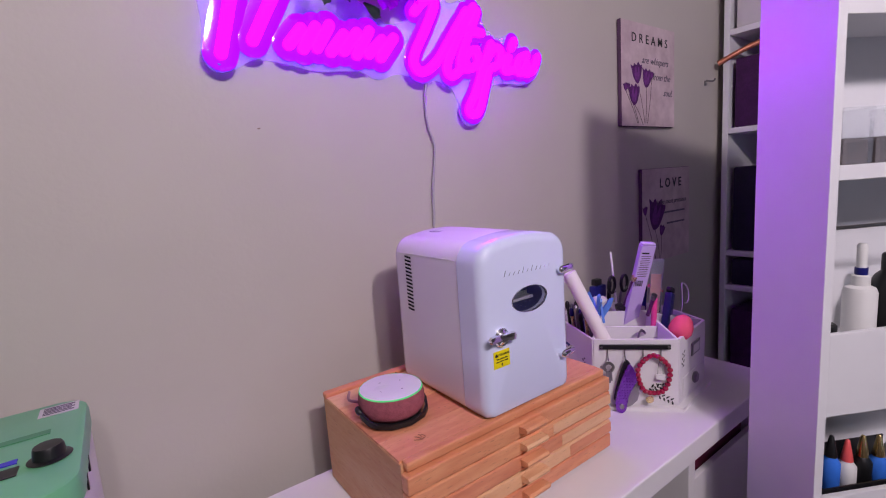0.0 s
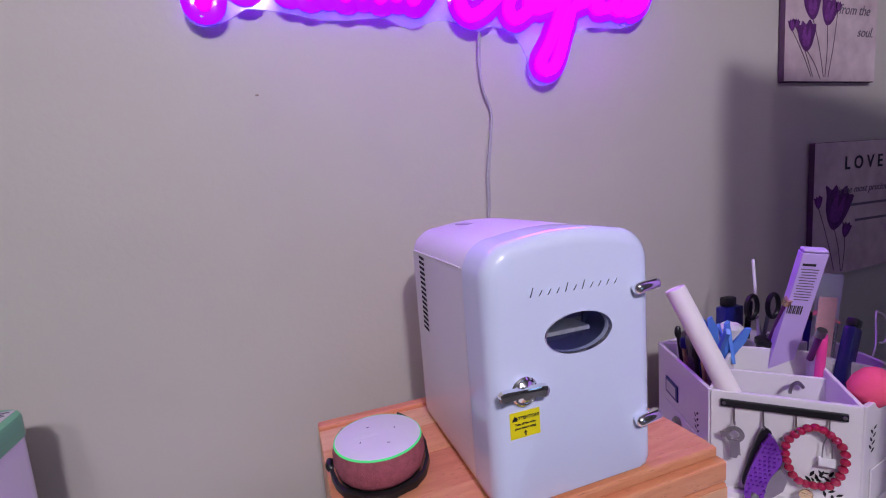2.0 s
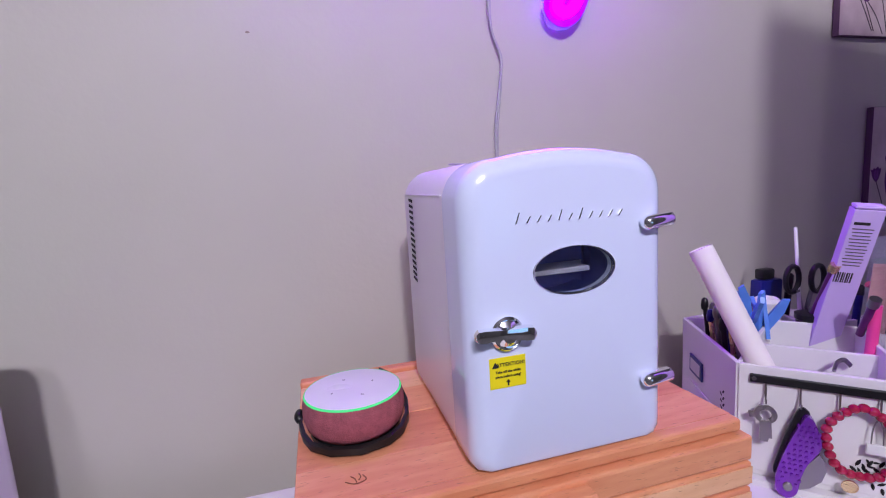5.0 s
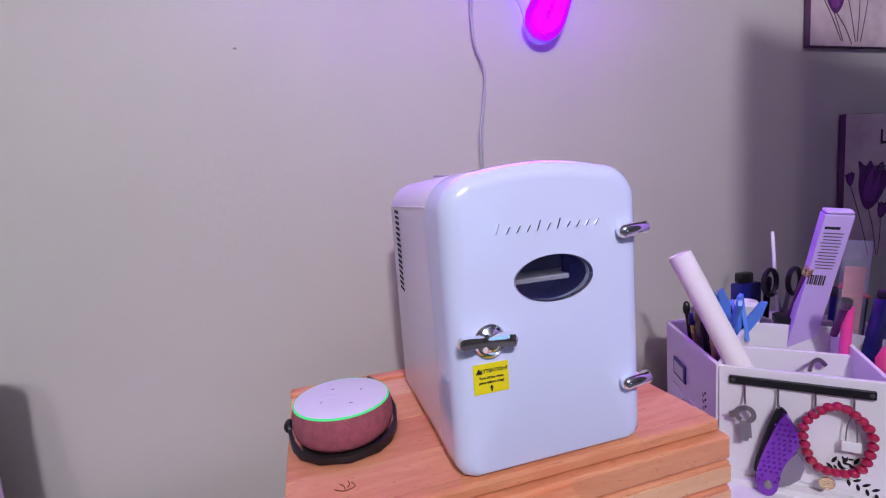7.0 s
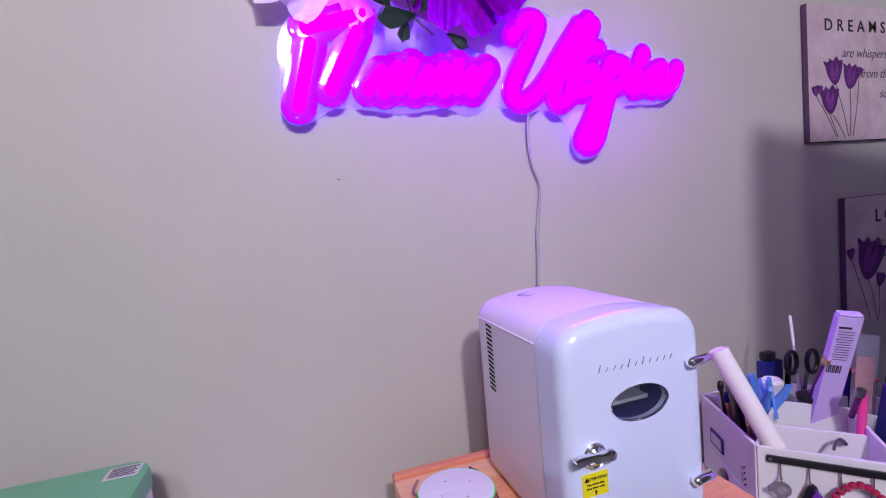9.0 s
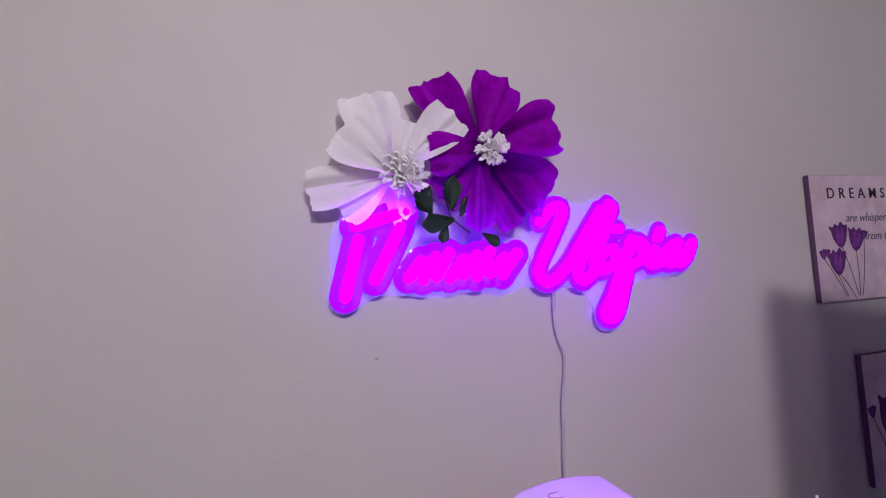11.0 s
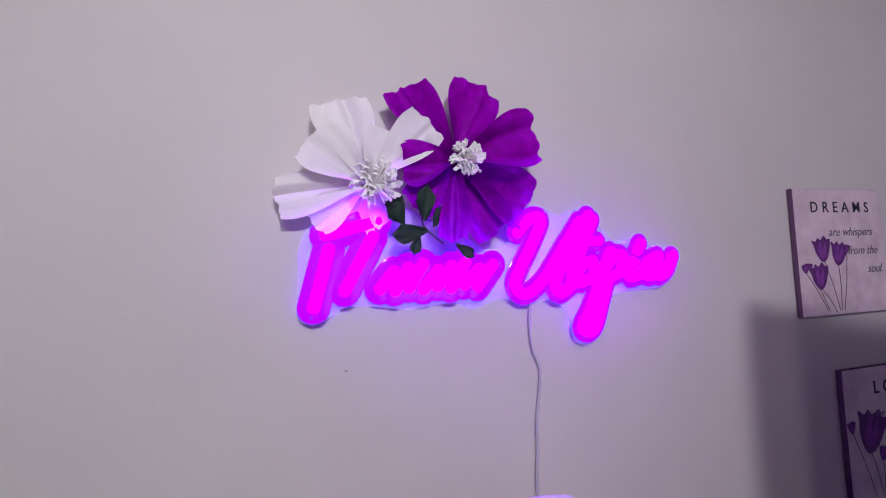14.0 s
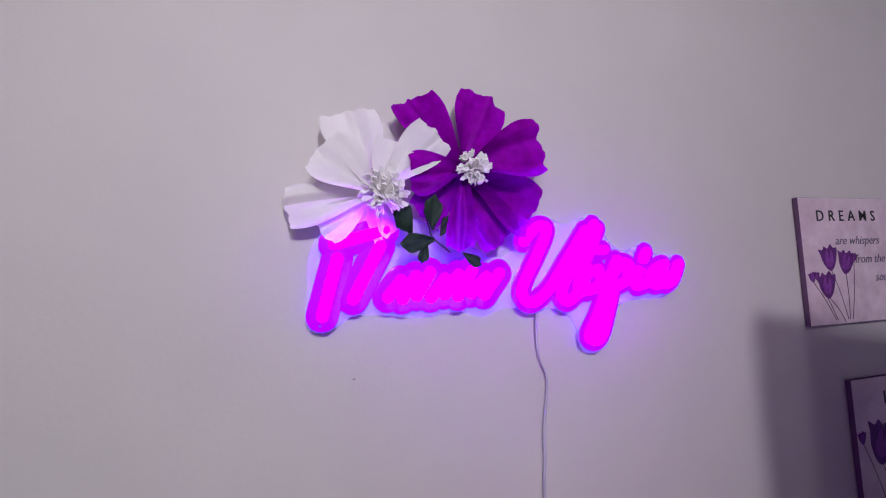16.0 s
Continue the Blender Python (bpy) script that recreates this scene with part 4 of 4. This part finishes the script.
part("tube_wall", lathe([(0.0136, -0.0), (0.0142, -0.002), (0.0142, -(q - p).length), (0.0105, -(q - p).length), (0.0105, -0.02), (0.011, 0.0)], 32, m, False), FOAM, tube, smooth=True)
part("tube_end", lathe([(0.0138, -0.0012), (0.001, -0.0010)], 32, m), FOAM, tube)
rod("paper_straw", "thin white paper stick behind the foam tube", "stick", (0.705, -0.235, 0.80), (0.628, -0.150, 0.985), 0.0022, MILK)
carton = thing("lash_box", "tall slim lilac cosmetic carton with printed back", "carton")
up = Vector((-0.009, -0.039, 0.138)).normalized()
rt = Vector((0.80, -0.60, 0.0))
rt = (rt - up * rt.dot(up)).normalized()
fr = Matrix((rt, rt.cross(up) * -1, up)).transposed().to_4x4()
carton.matrix_basis = Matrix.Translation((0.7485, -0.216, 0.800)) @ fr
part("carton_body", box(-0.0155, 0.0155, -0.008, 0.008, 0.0, 0.275, 0.001), LILAC_CARD, carton)
part("hang_tab", box(-0.015, 0.015, -0.0075, 0.0075, 0.2755, 0.280, 0.002), LILAC_CARD, carton)
for sgn in (-1, 1):
    for i in range(12):
        w = 0.012 * (1 - 0.25 * ((i * 7) % 3) / 3)
        part("printed_line", box(-w, w * 0.8, sgn * 0.0082 - 0.0002, sgn * 0.0082 + 0.0002, 0.250 - i * 0.0044, 0.2513 - i * 0.0044), GREY_INK, carton)
    part("printed_block", box(-0.012, 0.004, sgn * 0.0082 - 0.0002, sgn * 0.0082 + 0.0002, 0.256, 0.2595), INK, carton)
    for i in range(8):
        part("barcode_bar", box(-0.014 + i * 0.0024, -0.0128 + i * 0.0024 + 0.0005 * (i % 2), sgn * 0.0082 - 0.0002, sgn * 0.0082 + 0.0002, 0.178, 0.192), INK, carton)
rod("white_stick", "thin white stick standing in the organiser", "stick", (0.760, -0.198, 0.88), (0.817, -0.142, 1.023), 0.0026, MILK)
rod("makeup_brush", "plum handled brush with gold ferrule in a black cup", "brush", (0.744, -0.222, 0.905), (0.723, -0.262, 0.985), 0.0042, MAUVE, (("ferrule", -0.002, 0.009, 0.0060, GOLD),))
rod("makeup_brush", "plum handled brush with steel ferrule leaning sideways", "brush", (0.737, -0.287, 0.905), (0.722, -0.308, 0.950), 0.0042, MAUVE, (("ferrule", -0.002, 0.010, 0.0060, STEEL),))
rod("lip_gloss", "hot pink slim cosmetic tube standing upright", "tube", (0.733, -0.300, 0.84), (0.735, -0.304, 0.947), 0.0060, HOT_PINK)
rod("coral_pen", "coral red pen leaning out of the organiser", "pen", (0.796, -0.256, 0.957), (0.821, -0.268, 0.943), 0.0042, CORAL, (("tip", 0.0, 0.009, 0.0022, CORAL),))
case = thing("clear_case", "clear plastic case with coral lined card behind the carton", "case")
case.matrix_basis = pose(0.772, -0.276, 0.84, 0, 4, -40)
part("case_shell", box(-0.014, 0.014, -0.006, 0.006, 0.0, 0.185, 0.002), CLEAR, case)
part("lined_card", box(-0.011, 0.011, -0.0015, 0.0, 0.01, 0.150), mat("coral_card", (0.50, 0.22, 0.22), 0.7, vary=0.3, scale=200, stretch=(1, 1, 4)), case, "coral card with fine lines")
cup = thing("black_cup", "small round black cup in the middle of the organiser", "cup", (0.744, -0.224, -0.009))
part("cup_body", lathe([(0.017, 0.84), (0.018, 0.915), (0.020, 0.917), (0.020, 0.924), (0.014, 0.926)], 28), BLACK, cup, smooth=True)
part("cup_nut", lathe([(0.004, 0.926), (0.004, 0.932), (0.002, 0.933)], 12), STEEL, cup, smooth=True)
scissors = thing("scissors", "black handled scissors standing handles up", "scissors", (0.790, -0.180, 0.935))
for dx, k in ((-0.018, 1), (0.016, -1)):
    part("handle_loop", along([(dx + 0.013 * math.cos(a), 0.006 * k, 0.016 + 0.020 * math.sin(a)) for a in (2 * math.pi * i / 10 for i in range(10))], 0.0038, 8, 4, closed=True), BLACK, scissors, smooth=True)
    part("blade", along([(dx * 0.6, 0.003 * k, 0.0), (-dx * 0.4, 0.0, -0.07)], 0.0032, 8, 4), STEEL, scissors)
clips = thing("hair_clips", "bundle of light blue plastic hair clips", "hair clips", (0.672, -0.205, 0.900))
rnd = random.Random(5)
for i in range(7):
    ang = -38 + i * 13
    c = part("clip_arm", slab([(-0.005, 0.0), (0.005, 0.0), (0.0075, 0.045), (0.003, 0.066), (-0.004, 0.062), (-0.0065, 0.03)], -0.0025, 0.0025), BLUE, clips)
    c.matrix_basis = pose((i - 3) * 0.004, rnd.uniform(-0.012, 0.012), rnd.uniform(-0.02, 0.008), rnd.uniform(-15, 15), ang, rnd.uniform(-50, 50))
nip = thing("navy_case", "dark blue plastic case standing at the back", "case", (0.770, -0.135, 0.0))
part("case_body", box(-0.022, 0.022, -0.010, 0.010, 0.84, 0.945, 0.003), NAVY, nip, smooth=True)
part("case_cap", box(-0.016, 0.008, -0.008, 0.008, 0.9455, 0.962, 0.003), BLACK, nip, smooth=True)
tall = thing("navy_case", "dark blue tilted plastic comb case", "case")
tall.matrix_basis = pose(0.775, -0.303, 0.845, 0, 24, 10)
part("case_body", box(-0.013, 0.013, -0.008, 0.008, 0.0, 0.105, 0.003), NAVY, tall, smooth=True)
part("case_cap", box(-0.011, 0.011, -0.007, 0.007, 0.1055, 0.118, 0.003), BLACK, tall, smooth=True)
loop = thing("wire_ring", "large thin white wire ring standing up", "ring", (0.925, -0.275, 0.915))
part("wire", along([(0.020 * math.cos(a), 0.004 * math.sin(a), 0.024 * math.sin(a)) for a in (-1.9 + i * 0.42 for i in range(10))] + [(-0.030, -0.01, -0.02), (-0.055, -0.015, -0.06), (-0.062, -0.015, -0.165)], 0.0014, 8), MILK, loop, smooth=True)
sponge = thing("makeup_sponge", "bright pink rounded makeup sponge", "makeup sponge", (0.722, -0.359, 0.872))
part("sponge_body", lathe([(0.005, 0.0), (0.017, 0.006), (0.023, 0.018), (0.022, 0.032), (0.016, 0.045), (0.007, 0.052), (0.002, 0.053)], 28, pose(0, 0, 0, 15, 12, 0)), PINK, sponge, smooth=True)
white_tool = thing("white_tool", "crumpled white plastic wrapper behind the clips", "wrapper", (0.735, -0.165, 0.83))
part("wrapper_body", lathe([(0.014, 0.0), (0.019, 0.05), (0.017, 0.080), (0.019, 0.090), (0.014, 0.096), (0.005, 0.092)], 9), MILK, white_tool)
pen_x = []
for i in range(11):
    e = CORNERS[0].lerp(CORNERS[5], 0.16 + 0.055 * i)
    pen_x.append((OC.x + e.x + 0.014 + 0.010 * (i % 2), OC.y + e.y - 0.006, 0.912 + 0.006 * ((i * 5) % 4), (STEEL, BLACK, GOLD, STEEL, BLACK, NAVY)[i % 6]))
for i, (x, y, z, mt) in enumerate(pen_x):
    ob = thing("nail_tool", "slim metal and plastic hand tool standing in the organiser", "hand tool", group="tools in the organiser")
    part("tool_shaft", along([(x + 0.012, y - 0.004, 0.80), (x, y, z - 0.02), (x - 0.002, y + 0.001, z)], 0.0036, 10), mt, ob, smooth=True)
    part("tool_grip", lathe([(0.0042, 0.0), (0.0055, 0.006), (0.0045, 0.015), (0.002, 0.018)], 12, pose(x - 0.002, y + 0.001, z - 0.010)), (STEEL, BLACK, NAVY)[i % 3], ob, smooth=True)
for x, y, z, h, mt in ((0.842, -0.250, 0.84, 0.085, BLACK), (0.862, -0.235, 0.84, 0.075, BROWN), (0.838, -0.215, 0.84, 0.09, NAVY), (0.875, -0.262, 0.84, 0.07, STEEL), (0.795, -0.145, 0.84, 0.10, BLACK)):
    ob = thing("makeup_pencil", "dark cosmetic pencil standing in the organiser", "pencil", group="pencils in the organiser")
    part("pencil_body", along([(x, y, z), (x + 0.006, y - 0.003, z + h)], 0.0050, 10), mt, ob, smooth=True)
    part("pencil_cap", lathe([(0.0055, 0), (0.0055, 0.012), (0.003, 0.015)], 10, pose(x + 0.006, y - 0.003, z + h - 0.002)), BLACK, ob, smooth=True)
tongs = thing("purple_comb", "dark purple comb leaning against the organiser", "comb")
tongs.matrix_basis = pose(0.915, -0.300, DESK, 0, -14, 15)
part("comb_spine", box(-0.010, 0.010, -0.003, 0.003, 0.0, 0.105, 0.002), MAUVE, tongs, smooth=True)
part("comb_teeth", box(0.0105, 0.020, -0.001, 0.001, 0.03, 0.10), MAUVE, tongs)
metal_bit = thing("metal_clip", "small bent metal clip lying in the front tray", "metal clip", (0.690, -0.300, 0.872))
part("clip_wire", along([(-0.014, 0, 0), (-0.006, 0.002, 0.009), (0.006, 0.002, 0.010), (0.014, 0, 0.002)], 0.003, 8, flat=0.6), STEEL, metal_bit, smooth=True)

# ---- mint machine box ----
mint = thing("mint_machine", "mint green and white tabletop machine with black knob", "machine", (-0.394, -0.200, DESK))


def rounded_plate(x0, x1, y0, y1, r, layers):
    ring = []
    for cx, cy, a0 in ((x1 - r, y1 - r, 0), (x0 + r, y1 - r, 90), (x0 + r, y0 + r, 180), (x1 - r, y0 + r, 270)):
        ring += [(cx, cy, radians(a0 + 15 * k)) for k in range(7)]
    return loft([[(cx + (r - i) * math.cos(a), cy + (r - i) * math.sin(a), z) for cx, cy, a in ring] for i, z in layers])


part("lower_body", rounded_plate(-0.150, 0.143, -0.118, 0.118, 0.030, ((0.002, 0.0), (0.0, 0.003), (0.0, 0.2235))), SHELL, mint, smooth=True)
lid = part("lid", rounded_plate(-0.152, 0.145, -0.122, 0.120, 0.034, ((0.0, 0.2240), (0.0, 0.244), (0.0015, 0.2485), (0.006, 0.250))), MINT, mint, smooth=True)
part("groove", box(-0.06, 0.114, 0.018, 0.030, 0.2503, 0.2512, 0.0003), MINT_DARK, lid)
knob = part("knob", lathe([(0.0170, 0.2505), (0.0182, 0.2515), (0.0135, 0.253), (0.0125, 0.262), (0.0115, 0.2642), (0.003, 0.2645)], 32, pose(0.119, -0.046, 0)), BLACK, lid, "black control knob", smooth=True)
part("display", box(0.080, 0.093, -0.036, -0.026, 0.2504, 0.2512), BLUE_LCD, lid, "small blue display")
part("dark_panel", box(0.066, 0.096, -0.064, -0.044, 0.2504, 0.2512), BLACK, lid)
part("paper_label", box(0.098, 0.136, 0.074, 0.104, 0.2503, 0.2508), LABEL, lid, "white paper label with a blank print")
for i in range(5):
    part("illegible_line", box(0.102, 0.132 - 0.003 * (i % 2), 0.0785 + i * 0.0048, 0.0812 + i * 0.0048, 0.2508, 0.2511), GREY_INK, lid)
for y in (-0.02, -0.06):
    part("side_catch", box(0.1435, 0.1455, y - 0.004, y + 0.004, 0.2120, 0.228, 0.0008), BLACK, mint)

# ---- slim storage rack ----
rack = thing("storage_rack", "tall slim white storage rack with lipped shelves of bottles", "storage rack")
SMALL, RB = 0.805, 0.2973
RK = pose(0.677, -0.511, 0, 0, 0, -29) @ Matrix.Diagonal((SMALL, SMALL, SMALL, 1))
rack.matrix_basis = RK
RW, RD, RH = 0.62, 0.160, 2.016
part("side_panel", box(0.0, 0.018, -RD, 0.0, 0.0, RH, 0.0012), RACK_WHITE, rack)
part("side_panel", box(RW - 0.018, RW, -RD, 0.0, 0.0, RH, 0.0012), RACK_WHITE, rack)
part("back_panel", box(0.0185, RW - 0.0185, -0.006, -0.001, 0.0, RH - 0.002), RACK_WHITE, rack)
part("top_board", box(0.0185, RW - 0.0185, -RD, -0.0065, RH - 0.02, RH - 0.002, 0.001), RACK_WHITE, rack)
for z, lip in ((1.752, 0.035), (1.480, 0.026), (1.042, 0.160), (0.825, 0.05), (0.597, 0.05), (0.357, 0.05), (0.06, 0.05)):
    part("shelf", box(0.0185, RW - 0.0185, -RD + 0.0125, -0.0065, z + (0.098 if lip > 0.1 else 0.004), z + (0.108 if lip > 0.1 else 0.014)), RACK_WHITE, rack)
    part("shelf_lip", box(0.0185, RW - 0.0185, -RD + 0.001, -RD + 0.012, z, z + lip, 0.001), RACK_WHITE, rack)
part("guard_rod", along([(0.0185, -RD + 0.02, 1.394), (RW - 0.0185, -RD + 0.02, 1.394)], 0.0035, 10), STEEL, rack, smooth=True)


def on_rack(name, label, category, x, y, z, group=""):
    ob = thing(name, label, category, group=group)
    ob.matrix_basis = RK @ pose(x, y - 0.018, z + RB)
    return ob


bt = on_rack("glue_bottle", "white round pump bottle with a blue band on its neck", "bottle", 0.152, -0.075, 0.8535)
bt.matrix_basis = bt.matrix_basis @ Matrix.Diagonal((1, 1, 1.18, 1))
part("bottle_body", lathe([(0.024, 0.0), (0.027, 0.003), (0.027, 0.088), (0.024, 0.096), (0.015, 0.100)], 28), MILK, bt, smooth=True)
part("collar", lathe([(0.0150, 0.100), (0.0150, 0.116), (0.0115, 0.118)], 24), MILK, bt, smooth=True)
part("blue_band", lathe([(0.0105, 0.118), (0.0105, 0.130)], 24), NAVY, bt, "cobalt blue band")
part("cap", lathe([(0.0085, 0.130), (0.0085, 0.166), (0.006, 0.170)], 24), MILK, bt, smooth=True)
part("printed_line", box(0.0, 0.018, -0.0275, -0.0270, 0.022, 0.025), GREY_INK, bt)
b3 = on_rack("black_bottle", "large black glossy bottle with a tapered neck", "bottle", 0.222, -0.070, 0.8535)
part("bottle_body", lathe([(0.030, 0.0), (0.033, 0.004), (0.033, 0.105), (0.022, 0.130), (0.013, 0.140), (0.013, 0.172), (0.010, 0.176)], 28), BLACK, b3, smooth=True)
part("printed_block", box(-0.016, 0.010, -0.0336, -0.0330, 0.085, 0.098), LABEL, b3)
b4 = on_rack("small_jar", "short black cosmetic jar on the rack shelf", "jar", 0.052, -0.105, 0.8535)
part("jar_body", lathe([(0.012, 0), (0.014, 0.003), (0.014, 0.056), (0.010, 0.060)], 20), BLACK, b4, smooth=True)
for x, g in ((0.090, 0), (0.158, 1), (0.226, 2)):
    cj = on_rack("clear_canister", "clear lidded plastic canister of dark brown beads", "canister", x, -0.072, 1.1975, "canisters on the rack")
    part("canister_wall", box(-0.031, 0.031, -0.038, 0.038, 0.0, 0.098, 0.004), CLEAR, cj)
    part("contents", box(-0.028, 0.028, -0.034, 0.034, 0.004, 0.058, 0.008), BROWN, cj, "dark brown beads")
    part("lid", box(-0.032, 0.032, -0.039, 0.039, 0.0985, 0.112, 0.003), CLEAR, cj)
for x, mt, h, cap_m in ((0.072, SKY_LIQ, 0.060, BLACK), (0.110, MILK, 0.045, CORAL), (0.146, BLACK, 0.050, FUR_CAP), (0.184, SKY_LIQ, 0.045, FUR_CAP), (0.224, MILK, 0.07, MILK)):
    nb = on_rack("polish_bottle", "small bottle with tapered cap in the rack tray", "bottle", x + 0.030, -0.080, 0.5455, "small bottles in the rack tray")
    part("bottle_body", lathe([(0.014, 0), (0.017, 0.004), (0.017, h), (0.009, h + 0.012)], 20), mt, nb, smooth=True)
    part("cap", lathe([(0.011, h + 0.012), (0.010, h + 0.020), (0.004, h + 0.055), (0.002, h + 0.057)], 20), cap_m, nb, smooth=True)
tray = on_rack("black_tray", "black plastic tray holding small bottles on the rack", "tray", 0.0, 0.0, 0.5422)
part("tray_floor", box(0.024, 0.30, -0.122, -0.020, 0.0, 0.003), BLACK, tray)
part("tray_front", box(0.024, 0.30, -0.125, -0.1222, 0.0, 0.040), BLACK, tray)
part("tray_back", box(0.024, 0.30, -0.0198, -0.017, 0.0, 0.060), BLACK, tray)
for x, h in ((0.06, 0.09), (0.13, 0.07), (0.21, 0.085)):
    cj = on_rack("storage_tub", "white storage tub on the upper rack shelf", "tub", x, -0.07, 1.4695, "tubs on the rack")
    part("tub_body", lathe([(0.028, 0), (0.031, 0.003), (0.032, h * 0.8), (0.033, h * 0.82), (0.033, h), (0.02, h + 0.002)], 24), MILK, cj, smooth=True)

# ---- corner shelving ----
cs = thing("corner_shelf", "tall white bookcase with fabric bins in the dim corner", "bookcase")
SX0, SX1 = 1.700, 2.120
part("end_panel", box(SX0, SX1, -0.050, -0.030, 0.0, 2.20, 0.0012), RACK_WHITE, cs)
part("end_panel", box(SX0, SX1, -0.90, -0.88, 0.0, 2.20, 0.0012), RACK_WHITE, cs)
part("back_panel", box(SX1 - 0.008, SX1, -0.879, -0.051, 0.0, 2.195), RACK_WHITE, cs)
for z in (2.18, 1.690, 1.343, 0.884, 0.750, 0.40, 0.06):
    part("shelf", box(SX0, SX1 - 0.0085, -0.879, -0.051, z - 0.010, z + 0.010, 0.0012), RACK_WHITE, cs)
for z, h, mt, label in ((1.3535, 0.245, VIOLET_CLOTH, "dark violet fabric storage cube in the bookcase"), (0.8945, 0.315, NAVY_CLOTH, "very dark navy fabric storage cube in the bookcase"), (0.7605, 0.100, NAVY_CLOTH, "low dark fabric box in the bookcase"), (0.4105, 0.25, VIOLET_CLOTH, "dark plum fabric box in the bookcase"), (1.7005, 0.20, LABEL, "pale grey storage box on the top shelf")):
    sb = thing("storage_cube", label, "storage cube")
    part("cube_body", box(SX0 + 0.012, SX1 - 0.03, -0.40, -0.065, z, z + h, 0.008), mt, sb, smooth=True)
    part("cube_handle", along([(SX0 + 0.008, -0.26, z + h * 0.65), (SX0 - 0.004, -0.232, z + h * 0.62), (SX0 + 0.008, -0.205, z + h * 0.65)], 0.004, 8), mt, sb)
wand = thing("copper_rod", "copper coloured rod lying on the violet storage cube", "rod")
part("rod_shaft", along([(1.68, -0.020, 1.588), (1.74, -0.135, 1.642), (1.84, -0.32, 1.680)], 0.0095, 14, 6), COPPER, wand, smooth=True)
